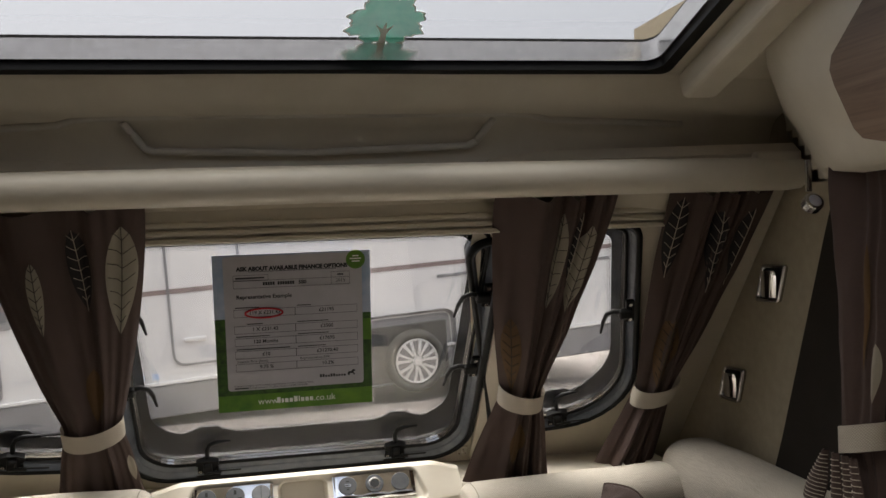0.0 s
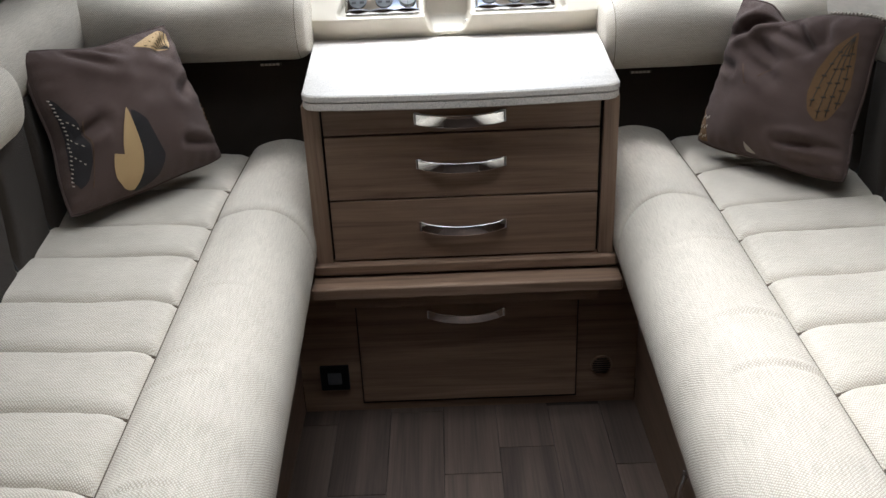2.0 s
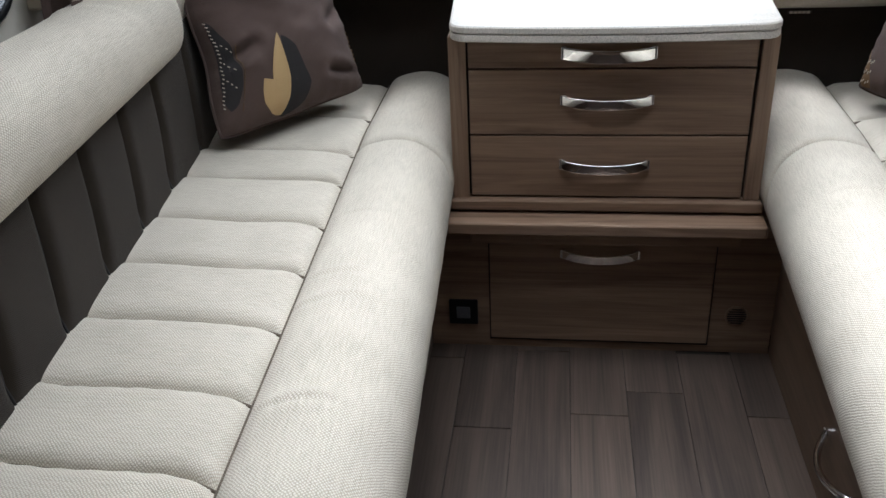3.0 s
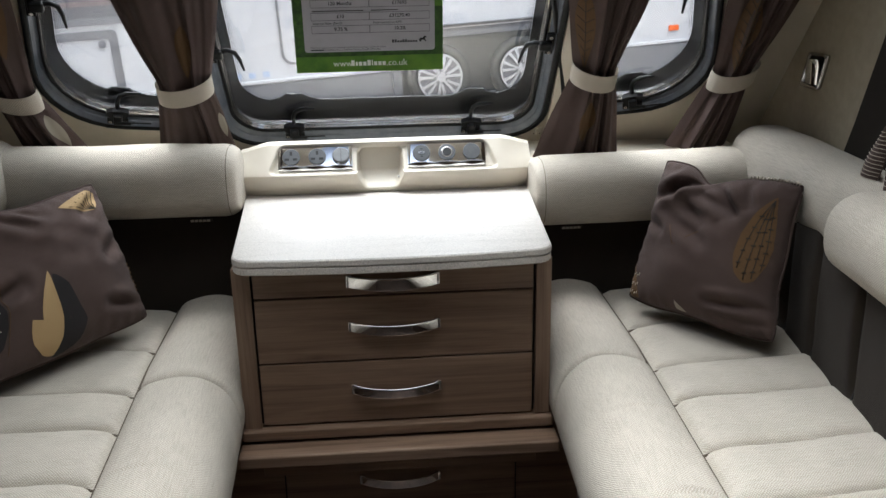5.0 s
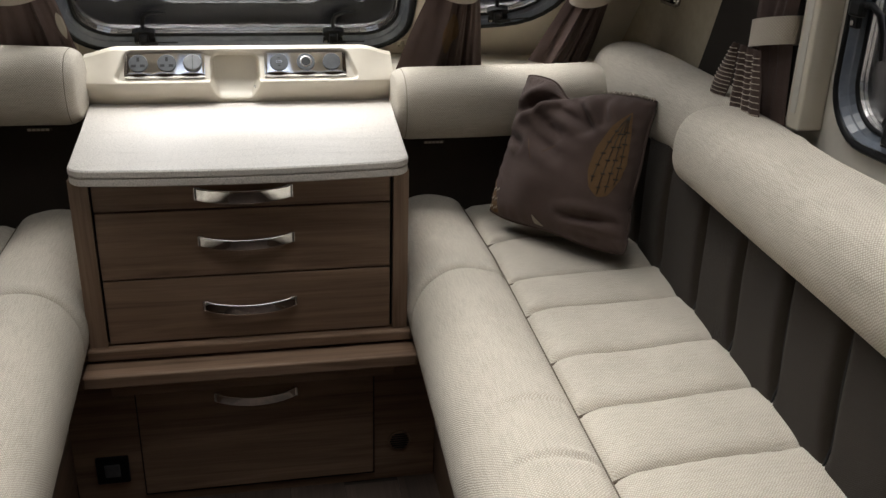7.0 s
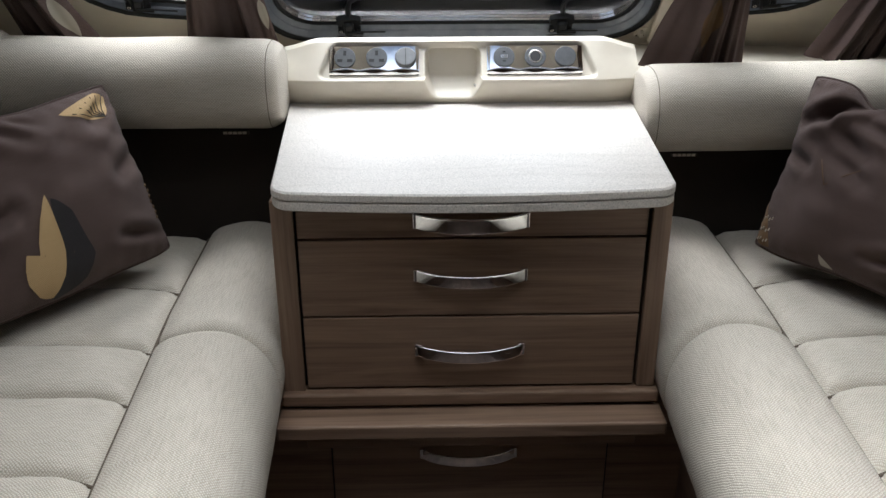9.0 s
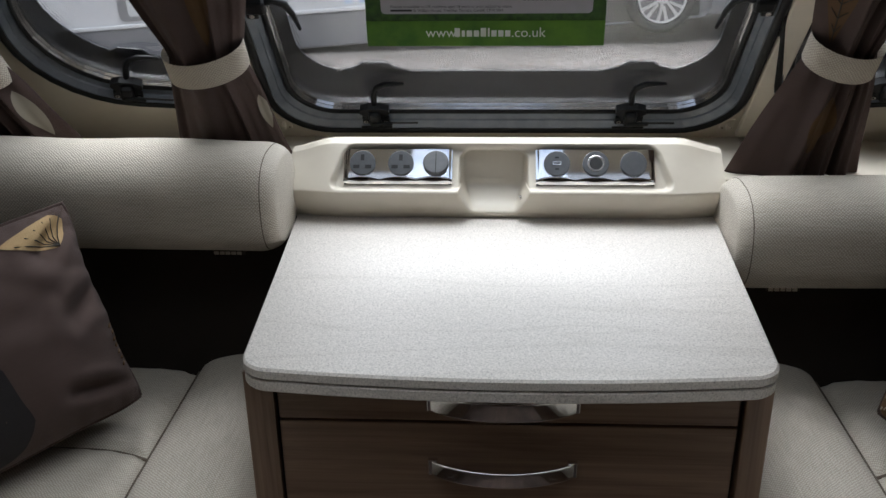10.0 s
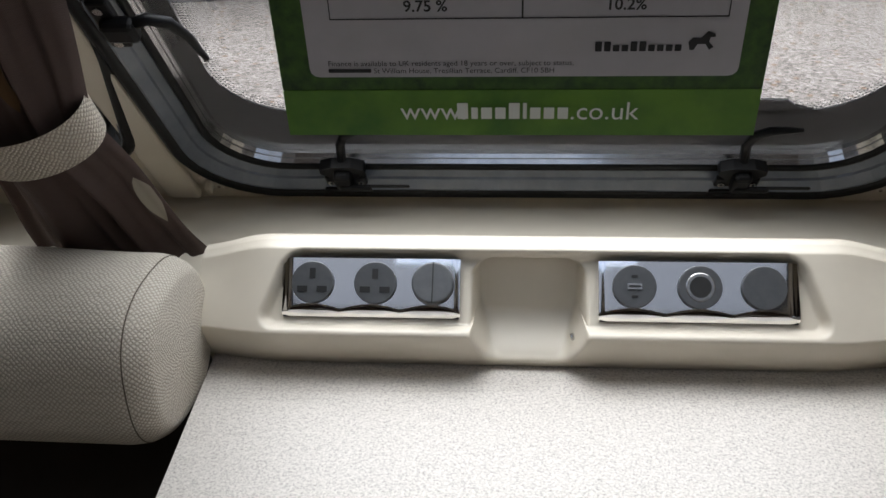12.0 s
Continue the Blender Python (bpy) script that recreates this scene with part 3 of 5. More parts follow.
def bow_handle(parent, z, x=-0.003, wide=0.092, drop=0.007, tall=0.021, out=0.018, y0=0.0):
    def f(u, v):
        t = u * 2 - 1
        a = 2 * math.pi * v
        ca, sa = math.cos(a), math.sin(a)
        ca, sa = math.copysign(abs(ca) ** 0.35, ca), math.copysign(abs(sa) ** 0.35, sa)
        zz = z - drop * (1 - t * t) + tall / 2 * ca
        yy = y0 - 0.004 - out * (1 - t * t) ** 0.7 + 0.0020 * sa
        return (x + wide * t, yy, zz)
    h = grid("handle", 25, 16, f, CHROME, parent, "polished chrome bow handle", loop_v=True)
    for t in (-0.97, 0.97):
        part("foot", box(x + wide * t - 0.006, x + wide * t + 0.006, y0 - 0.007, y0 + 0.001, z - tall / 2, z + tall / 2, 0.001), CHROME, h)
    return h


for z0, z1, hz, tall, drop in ((0.690, 0.748, 0.722, 0.027, 0.005), (0.545, 0.686, 0.623, 0.022, 0.007), (0.402, 0.541, 0.479, 0.022, 0.007)):
    d = part("drawer", box(-0.288, 0.288, 0.0, 0.02, z0, z1, 0.0015), WALNUT, chest)
    bow_handle(d, hz, tall=tall, drop=drop, out=0.018)
part("gap", box(-0.2545, 0.2545, 0.0, 0.004, 0.020, 0.3045), HOLE, chest)
d = part("lower_drawer", box(-0.2515, 0.2515, -0.004, 0.0035, 0.026, 0.302, 0.0015), WALNUT, chest)
bow_handle(d, 0.262, y0=-0.004, wide=0.085)
vent = part("vent", cyl(0.026, 0.004, pose(0.312, 0.0, 0.103, 90), 28, 0.001), WALNUT_UP, chest, "round brown air vent")
for k in range(7):
    zz = -0.018 + 0.006 * k
    h = math.sqrt(0.0215 ** 2 - zz ** 2)
    part("slot", box(0.312 - h, 0.312 + h, -0.0035, -0.0015, 0.103 + zz - 0.0014, 0.103 + zz + 0.0014), HOLE, vent)
low = part("outlet", box(-0.350, -0.282, -0.008, 0.002, 0.064, 0.130, 0.003), RUBBER, chest, "black low-level socket")
part("outlet_face", box(-0.332, -0.300, -0.011, -0.0075, 0.082, 0.114, 0.002), GREY_PLASTIC, low)

worktop = tagged(empty("worktop"), "pale stone-look worktop with rounded corners on the chest", "worktop")


def top_outline(grow=0.0):
    out = []
    n = 16
    for k in range(n + 1):          # bowed front edge, left to right
        t = k / n * 2 - 1
        out.append((t * 0.282, -0.050 - 0.016 * (1 - t * t) - grow))
    for k in range(1, 8):
        a = radians(-90 + 90 * k / 8)
        out.append((0.282 + (0.040 + grow) * math.cos(a), -0.010 + (0.040 + grow) * math.sin(a)))
    out.append((0.322 + grow, -0.008))
    out.append((0.354, 0.492))
    out.append((-0.354, 0.492))
    out.append((-0.322 - grow, -0.008))
    for k in range(1, 8):
        a = radians(180 + 90 * k / 8)
        out.append((-0.282 + (0.040 + grow) * math.cos(a), -0.010 + (0.040 + grow) * math.sin(a)))
    return out


def slab(name, outline_in, outline, zs, mat, parent, label=""):
    n = len(outline)
    verts, faces = [], []
    for z, o in zs:
        verts += [(*p, z) for p in (outline_in if o else outline)]
    L = len(zs)
    for a in range(L - 1):
        for k in range(n):
            faces.append((a * n + k, a * n + (k + 1) % n, (a + 1) * n + (k + 1) % n, (a + 1) * n + k))
    faces.append(tuple(range(n))[::-1])
    faces.append(tuple(range((L - 1) * n, L * n)))
    return pydata(name, verts, faces, mat, parent, label, False)


slab("top_board", top_outline(-0.003), top_outline(), ((0.7745, 1), (0.777, 0), (0.787, 0), (0.790, 1)), WORKTOP, worktop)
slab("edge_board", top_outline(-0.003), top_outline(-0.001), ((0.758, 1), (0.760, 0), (0.7715, 0), (0.7735, 1)), WORKTOP, worktop)

# ---- socket console behind the worktop ----
console = tagged(empty("socket_console"), "cream moulded console with sockets and a cubby above the worktop", "socket panel")


def sd(x, y, x0, x1, y0, y1, r):
    cx, cy, hx, hy = (x0 + x1) / 2, (y0 + y1) / 2, (x1 - x0) / 2 - r, (y1 - y0) / 2 - r
    qx, qy = abs(x - cx) - hx, abs(y - cy) - hy
    return math.hypot(max(qx, 0), max(qy, 0)) + min(max(qx, qy), 0) - r


def console_point(x, s):
    # s runs up the undercut front, then up the sloping face, over the rounded top and down behind
    edge = 0.012 * smoothstep(0.27, 0.37, abs(x))
    if s <= 0.055:
        y, z = 0.430 + 0.032 * (1 - s / 0.055) ** 1.5, 0.789 + s
    elif s <= 0.143:
        y, z = 0.430 + (s - 0.055) * 0.64, 0.844 + (s - 0.055) * 0.77
    else:
        g = min(1, (s - 0.143) / 0.03) * radians(50)
        y, z = 0.4863 + 0.020 * (math.sin(g + radians(40)) - math.sin(radians(40))) + 0.006 * g, 0.9118 + 0.008 * (math.sin(radians(90)) * 0 + math.cos(radians(40)) * 0 + (math.sin(g) * 0.64))
        if s > 0.173:
            y += min(0.02, s - 0.173)
            z -= max(0, s - 0.185)
    tt = smoothstep(0.02, 0.085, s)
    ny, nz = 1 - 0.23 * tt, -0.64 * tt
    xs = -0.0075 + (x + 0.0075) * (1 + 0.10 * (s - 0.066) / 0.073)
    d = 0.013 * smoothstep(0.004, -0.006, sd(xs, s, -0.290, 0.275, 0.062, 0.140, 0.018))
    narrow = 0.012 * smoothstep(0.06, 0.02, s)
    q = sd(x, s, -0.074 + narrow, 0.040 - narrow, 0.010, 0.137, 0.020)
    y, z = y + d * ny, z + d * nz
    # the cubby's back runs straight up behind the face, with a rounded foot
    back = 0.494 + 0.18 * max(0, z - 0.80) - 0.040 * smoothstep(0.05, 0.012, s)
    y += max(0, back - y) * smoothstep(0.002, -0.008, q)
    return (x, y + edge, z - 0.02 * smoothstep(0.28, 0.37, abs(x)) * smoothstep(0.06, 0.15, s))


ss = [k * 0.0015 for k in range(97)] + [0.149, 0.155, 0.161, 0.167, 0.173, 0.179, 0.185, 0.20, 0.21, 0.23, 0.26]
grid("moulded_body", 361, len(ss), lambda u, v: console_point(-0.36 + 0.72 * u, ss[round(v * (len(ss) - 1))]), CREAM_PLASTIC, console)
part("end_cap", box(0.350, 0.362, 0.482, 0.52, 0.786, 0.880, 0.004), CREAM_PLASTIC, console)
part("back_ledge", box(-0.95, 0.95, 0.505, 0.80, 0.80, 0.845, 0.004), CREAM_PLASTIC, console)


def console_frame(x, s, lift):
    # on the floor of the recess in the sloping face
    right, up = Vector((1, 0, 0)), Vector((0, 0.6392, 0.7690))
    nin = right.cross(up)
    m = Matrix((right, up, nin)).transposed().to_4x4()
    m.translation = Vector((x, 0.430 + (s - 0.055) * 0.64, 0.844 + (s - 0.055) * 0.77)) + nin * (lift - 0.011)
    return m


PLATE_TILT = 3
for x0, x1 in ((-0.267, -0.086), (0.052, 0.246)):
    wv = (x1 - x0) / 3
    # the plates stand a little steeper than the face, dished, with a scalloped lip
    m = console_frame(x0, 0.074, 0.0) @ Matrix.Rotation(radians(PLATE_TILT), 4, 'X')

    def chrome_sheet(u, v):
        x = u * (x1 - x0)
        arch = abs(math.sin(math.pi * x / wv))
        y = v * 0.060
        lip = 0.006 + 0.006 * arch
        low = max(0.0, 1 - y / lip)
        return tuple(m @ Vector((x, y, 0.006 - 0.006 * low ** 1.6 + 0.0002 * math.cos(math.pi * (v - 0.2)) - 0.0022 * smoothstep(0.06, 0.0, min(u, 1 - u)) ** 2)))
    pl = grid("chrome_plate", 91, 41, chrome_sheet, CHROME, console, "polished chrome socket plate with a wavy lower edge")
    part("plate_backing", box(0.001, x1 - x0 - 0.001, 0, 0.060, -0.006, 0.0005, m=m), RUBBER, pl)

for k, (x, kind) in enumerate(((-0.2355, "socket"), (-0.1715, "socket"), (-0.113, "switch"), (0.0865, "usb"), (0.150, "aerial"), (0.2115, "blank"))):
    m = console_frame(x, 0.108, 0.009) @ Matrix.Rotation(radians(PLATE_TILT), 4, 'X')
    if kind == "socket":
        p = part("mains_socket", cyl(0.0215, 0.006, m, 36, 0.001), GREY_PLASTIC, console, "round grey three-pin socket")
        for (a, b, w, h) in ((0, 0.009, 0.0030, 0.0052), (-0.010, -0.007, 0.0052, 0.0030), (0.010, -0.007, 0.0052, 0.0030)):
            part("pin_hole", box(a - w, a + w, b - h, b + h, 0.0028, 0.0036, m=m), HOLE, p)
    elif kind == "switch":
        p = part("rocker_switch", cyl(0.0215, 0.012, m @ Matrix.Rotation(radians(-8), 4, 'X'), 36, 0.002), GREY_PLASTIC, console, "round grey double rocker switch")
        part("split", box(-0.0006, 0.0006, -0.021, 0.021, 0.006, 0.0068, m=m @ Matrix.Rotation(radians(-8), 4, 'X')), HOLE, p)
    elif kind == "usb":
        p = part("usb_socket", cyl(0.0215, 0.006, m, 36, 0.001), GREY_PLASTIC, console, "round grey charging socket")
        part("port", box(-0.007, 0.007, -0.003, 0.003, 0.0028, 0.0042, m=m), STEEL, p)
        part("port_slot", box(-0.0055, 0.0055, -0.001, 0.001, 0.004, 0.0046, m=m), HOLE, p)
        for b in (-0.010, 0.010):
            part("mark", box(-0.003, 0.003, b - 0.0012, b + 0.0012, 0.0028, 0.0036, m=m), HOLE, p)
    elif kind == "aerial":
        p = part("power_socket", cyl(0.0215, 0.006, m, 36, 0.001), GREY_PLASTIC, console, "round grey outlet with a bright ring")
        part("bright_ring", cyl(0.0145, 0.007, m, 32, 0.001), STEEL, p)
        part("socket_well", cyl(0.0105, 0.0085, m, 28), HOLE, p)
    else:
        part("blank_cover", cyl(0.0215, 0.007, m, 36, 0.001), GREY_PLASTIC, console, "round grey blank cover")

part("cubby_screw", cyl(0.004, 0.004, pose(0.028, 0.462, 0.826, 0, 70, 0), 12, 0.001), STEEL, console)

# ---- sofas ----
SEAT_Y = (0.40, 0.155, -0.058, -0.208, -0.390, -0.556, -0.722, -0.884, -1.040, -1.194, -1.35, -1.51)


def taper(y):
    return 0.042 * min(0.05, y)


def taper_out(y):
    return 0.074 * min(0.05, y)


def spline(pts, t):
    # a smooth line through points, t from 0 to 1
    t = t * (len(pts) - 1)
    i = min(int(t), len(pts) - 2)
    g = t - i
    p0, p1, p2, p3 = pts[max(i - 1, 0)], pts[i], pts[i + 1], pts[min(i + 2, len(pts) - 1)]
    return [0.5 * (2 * p1[q] + (p2[q] - p0[q]) * g + (2 * p0[q] - 5 * p1[q] + 4 * p2[q] - p3[q]) * g * g + (3 * p1[q] - p0[q] - 3 * p2[q] + p3[q]) * g ** 3) for q in range(len(p1))]


ROLL = ((0.430, 0.335), (0.375, 0.340), (0.343, 0.372), (0.326, 0.430), (0.330, 0.485), (0.352, 0.528), (0.392, 0.556), (0.440, 0.563), (0.490, 0.553), (0.512, 0.542), (0.524, 0.528), (0.527, 0.508))
# drawn creases over the knee rolls: place along the sofa, bow, depth
ROLL_CREASES = {1: ((-0.585, 0.05, 0.005), (-0.735, 0.07, 0.010), (-0.30, 0.02, 0.003)), -1: ((-0.63, 0.10, 0.003), (-0.71, 0.13, 0.005), (-0.95, 0.08, 0.004), (-0.42, 0.05, 0.002))}


def sofa(sx, y_end, name, label):
    s = tagged(empty(name), label, "sofa")

    def P(x, y, z):
        return (sx * (x + taper(y)), y, z)

    def PO(x, y, z):
        return (sx * (x + taper_out(y)), y, z)
    yend = y_end
    # base boards
    part("base_panel", box(*sorted((sx * 0.395, sx * 0.415)), yend, 0.0, 0.0, 0.40), SHADED_WALNUT_LONG, s, "walnut locker front under the seat")
    part("seat_box", box(*sorted((sx * 0.416, sx * 0.98)), yend, 0.44, 0.0, 0.47), SHADED_WALNUT_LONG, s)
    # knee rolls: one before the corner, one along the side
    for k, (y0, y1) in enumerate(((0.43, -0.064), (-0.064, yend))):
        n = 260 if k else 70

        def roll(u, v, y0=y0, y1=y1, k=k):
            y = y0 + (y1 - y0) * u
            e = min(u, 1 - u) * abs(y1 - y0)
            end = math.sqrt(max(0.0, 1 - (1 - min(1, e / 0.028)) ** 2))
            c = spline(ROLL, v)
            cx, cz = 0.44, 0.45
            sh = 1 - 0.20 * (1 - end)
            x, z = cx + (c[0] - cx) * sh, cz + (c[1] - cz) * sh
            lift = 0.004 if k else 0.0
            top = smoothstep(0.40, 0.62, v) * smoothstep(1.0, 0.84, v)
            w = 0.0016 * math.sin(46 * y + 9 * x + 5 * z + 2.5 * noise.noise(Vector((x * 4, y * 3, 1.0)))) * max(0, noise.noise(Vector((x * 3, y * 2.2, z * 3 + sx * 2))) + 0.12) * 2 + 0.003 * noise.noise(Vector((x * 5, y * 4, sx * 3.0)))
            for yc, bend, dep in ROLL_CREASES[sx]:
                d = y - yc - bend * (0.56 - x) + 0.9 * (x - 0.50) ** 2 + 0.006 * noise.noise(Vector((x * 14, yc * 9, sx)))
                on = smoothstep(0.36, 0.46, x) * (0.6 + 0.4 * noise.noise(Vector((x * 10, yc * 7, 2.0))))
                w += dep * on * (math.exp(-((d - 0.012) / 0.010) ** 2) - 0.9 * math.exp(-(d / 0.0045) ** 2) + 0.4 * math.exp(-((d + 0.014) / 0.012) ** 2))
            w *= smoothstep(1.0, 0.86, v)
            return P(x - w * 0.5, y, z + w + lift * top)
        grid("knee_roll", n, 44, roll, CREAM_CLOTH, s, "cream woven knee roll")
    # puffed seat pads, seam to seam; the seams bow towards the knee roll
    ys = [y for y in SEAT_Y if y > yend - 0.05]
    bend = 0.020 if sx > 0 else 0.012

    def seam_y(y, u):
        return y + bend * (u - 0.5) - 0.016 * max(0, 0.22 - u) ** 2 / 0.0484 + 0.002 * math.sin(9 * u + 31 * y)
    for i, (a, b) in enumerate(zip(ys, ys[1:])):
        def pad(u, v, a=a, b=b, i=i):
            y = seam_y(a, u) + (seam_y(b, u) - seam_y(a, u)) * v
            wide = 0.339 + taper_out(y) - taper(y)
            d = -sd(u * wide, v * (a - b), 0.0, wide + 0.05, 0.0, a - b, 0.022)
            k = math.sqrt(max(0.0, 1 - (1 - min(1, max(0, d) / 0.030)) ** 2))
            z = 0.522 + 0.015 * (k + (0.8 - k) * smoothstep(0.80, 0.97, u)) + 0.004 * math.sin(math.pi * v) * min(1, u * 5)
            x = 0.529 + (wide + 0.03) * u
            z += 0.0045 * noise.noise(Vector((x * 7, y * 7, sx + i))) * k
            # slight puckers where the seams pull
            z += 0.0011 * math.sin(150 * x + 7 * i) * math.exp(-max(0, d) / 0.012) * min(1, d / 0.003)
            if i < 2:
                z -= 0.003
            return P(x, y, z)
        grid("seat_pad", 56, 34, pad, CREAM_CLOTH, s, "cream woven seat pad")
        tube("seam", [P(0.53 + (0.338 + taper_out(b) - taper(b)) * q / 14, seam_y(b, q / 14), 0.5225) for q in range(15)], 0.0026, PIPING_CLOTH, s)
    tube("long_seam", [P(0.5275, 0.42 + (yend - 0.42) * q / 40, 0.5225) for q in range(41)], 0.0035, PIPING_CLOTH, s)
    # channelled back along the side
    yb = [0.36, 0.06, -0.085] + [-0.115 - 0.166 * k for k in range(1, 12)]
    yb = [y for y in yb if y > yend + 0.05] + [yend]
    for i, (a, b) in enumerate(zip(yb, yb[1:])):
        def chan(u, v, a=a, b=b, i=i):
            y = a + (b - a) * u
            e = min(u, 1 - u) * abs(b - a)
            k = math.sqrt(max(0.0, 1 - (1 - min(1, e / 0.026)) ** 2))
            z = 0.505 + 0.30 * v
            k = 1 - (1 - k) * smoothstep(0.05, 0.25, v)
            x = 0.882 - 0.018 * k - 0.008 * math.sin(math.pi * v) + 0.010 * v
            x += 0.002 * noise.noise(Vector((y * 9, z * 9, sx + i)))
            y += 0.03 * v * v + 0.012 * math.sin(math.pi * v) * (u - 0.2)
            return PO(x, y, z)
        grid("back_channel", 22, 16, chan, BROWN_CLOTH, s, "dark brown corded back channel")
        tube("channel_seam", [chan(1.0, q / 10) for q in range(11)], 0.0022, HOLE, s)
    part("back_board", box(*sorted((sx * 0.93, sx * 1.02)), yend, 0.42, 0.47, 0.80), BROWN_CLOTH, s)
    # dark front back-panel in the corner
    dz = 0.0 if sx < 0 else -0.055
    part("front_back_panel", box(*sorted((sx * 0.352, sx * 0.98)), 0.385, 0.47, 0.47, 0.80 + dz, 0.01), BROWN_CLOTH, s, "black-brown back panel under the bolster")
    tag = part("woven_tag", box(*sorted((sx * 0.425, sx * 0.478)), 0.3805, 0.3845, 0.752 + dz, 0.758 + dz), DARK_THREAD, s)
    for k in range(5):
        part("tag_letter", box(sx * 0.452 - 0.024 + 0.0095 * k, sx * 0.452 - 0.0165 + 0.0095 * k, 0.3785, 0.3803, 0.7525 + dz, 0.7575 + dz), THREAD, tag)

    # bolsters, each with an end seam; size runs from one end to the other
    def bolster(nm, p0, p1, size0, size1, n=60, cap=0.030, keep=0.80, creases=(), seam=False):
        p0, p1 = Vector(p0), Vector(p1)
        ax = (p1 - p0).normalized()
        out = Vector((ax.y, -ax.x, 0)).normalized()
        L = (p1 - p0).length
        # points close together at the ends, where the shape turns in
        step = [0.5 - 0.5 * math.copysign(abs(math.cos(math.pi * i / (n - 1))) ** 0.72, math.cos(math.pi * i / (n - 1))) for i in range(n)]

        def f(u, v, lift=0.0):
            d = step[round(u * (n - 1))] * L if lift == 0 else u * L
            e = min(d, L - d)
            k = math.sqrt(max(0, 1 - (1 - min(1, e / cap)) ** 2))
            k = 0.0 if e < 1e-5 else keep + (1 - keep) * k
            g = 2 * math.pi * v
            c, s_ = math.cos(g), math.sin(g)
            sa, sb = size0[0] + (size1[0] - size0[0]) * d / L, size0[1] + (size1[1] - size0[1]) * d / L
            rx = (sa + lift) * (abs(c) ** 0.78) * (1 if c > 0 else -1)
            rz = (sb + lift) * (abs(s_) ** 0.78) * (1 if s_ > 0 else -1)
            q = p0 + ax * d + out * rx * k + Vector((0, 0, rz * k))
            w = 0.004 * noise.noise(q * 5)
            for at, lean, dep in creases:
                dd = d - at - lean * math.sin(g) + 0.012 * noise.noise(Vector((g, at * 9, 1.0)))
                w += dep * (math.exp(-((dd - 0.012) / 0.011) ** 2) - math.exp(-(dd / 0.006) ** 2)) * max(0, s_ + 0.6)
            return tuple(q + Vector((0, 0, w)) + out * (w if c > 0 else -w))
        b = grid(nm, n, 40, f, CREAM_CLOTH, s, "cream woven bolster", loop_v=True)
        if seam:
            tube("end_seam", [f(0.021 / L, q / 40, 0.0001) for q in range(41)], 0.0007, PIPING_CLOTH, b, seg=6)
        return b
    bolster("front_bolster", (sx * 0.350, 0.395, 0.850 + dz), (sx * 0.985, 0.395, 0.858 + dz), (0.095, 0.084), (0.095, 0.084), cap=0.04, keep=0.74, seam=True)
    bolster("corner_bolster", (sx * 0.950, 0.44, 0.876 + dz / 2), (sx * 0.950, -0.178, 0.856 + dz / 4), (0.093, 0.088), (0.084, 0.082))
    bolster("side_bolster", (sx * 0.902, -0.168, 0.838), (sx * (0.902 + taper_out(yend + 0.185) * 0.68), yend, 0.820), (0.092, 0.080), (0.104, 0.082), n=110, cap=0.018, keep=0.92,
            creases=((0.40, 0.05, 0.002), (0.47, 0.09, 0.0032), (0.60, 0.06, 0.002), (0.16, 0.03, 0.0012), (0.80, 0.07, 0.002)))
    return s


sofa(1, -1.37, "sofa", "cream woven bench sofa with a dark brown channelled back")
sofa(-1, -1.62, "sofa", "cream woven bench sofa with a dark brown channelled back")

# chrome pulls on the locker fronts
for sx in (-1, 1):
    h = tagged(empty("locker_pull"), "curved chrome pull on the locker front under a sofa", "handle", "locker pulls")
    pts = []
    for k in range(13):
        t = k / 12 * 2 - 1
        pts.append((sx * (0.388 - 0.032 * (1 - t * t)), -0.555 + 0.088 * t, 0.160 - 0.014 * (1 - t * t)))
    tube("bar", pts, 0.006, CHROME, h, "curved chrome bar")
    for t in (-1, 1):
        part("foot", cyl(0.008, 0.012, pose(sx * 0.391, -0.555 + 0.088 * t, 0.160, 0, 90, 0), 14), CHROME, h)

# ---- cushions ----
CREASES_R = ((-0.20, 0.98, -0.55, 0.58, 0.020, 0.07), (-0.50, 0.60, -0.94, 0.42, 0.014, 0.08), (-0.05, 0.62, 0.35, 0.42, 0.006, 0.06), (-0.30, 0.42, 0.05, 0.22, 0.006, 0.07), (0.05, 0.80, 0.42, 0.42, 0.010, 0.07), (0.38, 0.88, 0.55, 0.55, 0.008, 0.06), (-0.9, 0.10, -0.55, 0.02, 0.007, 0.06), (0.25, -0.72, 0.9, -0.62, 0.007, 0.05), (0.35, -0.88, 0.85, -0.84, 0.005, 0.04), (-0.3, 0.18, 0.1, 0.0, 0.005, 0.08))
CREASES_L = ((0.62, 0.95, 0.20, 0.60, 0.010, 0.08), (0.30, 0.95, 0.02, 0.72, 0.008, 0.07), (-0.95, 0.90, -0.55, 0.60, 0.012, 0.09), (0.95, -0.2, 0.55, -0.05, 0.008, 0.07), (-0.95, 0.15, -0.6, 0.0, 0.008, 0.08), (-0.9, -0.75, -0.4, -0.62, 0.008, 0.06))


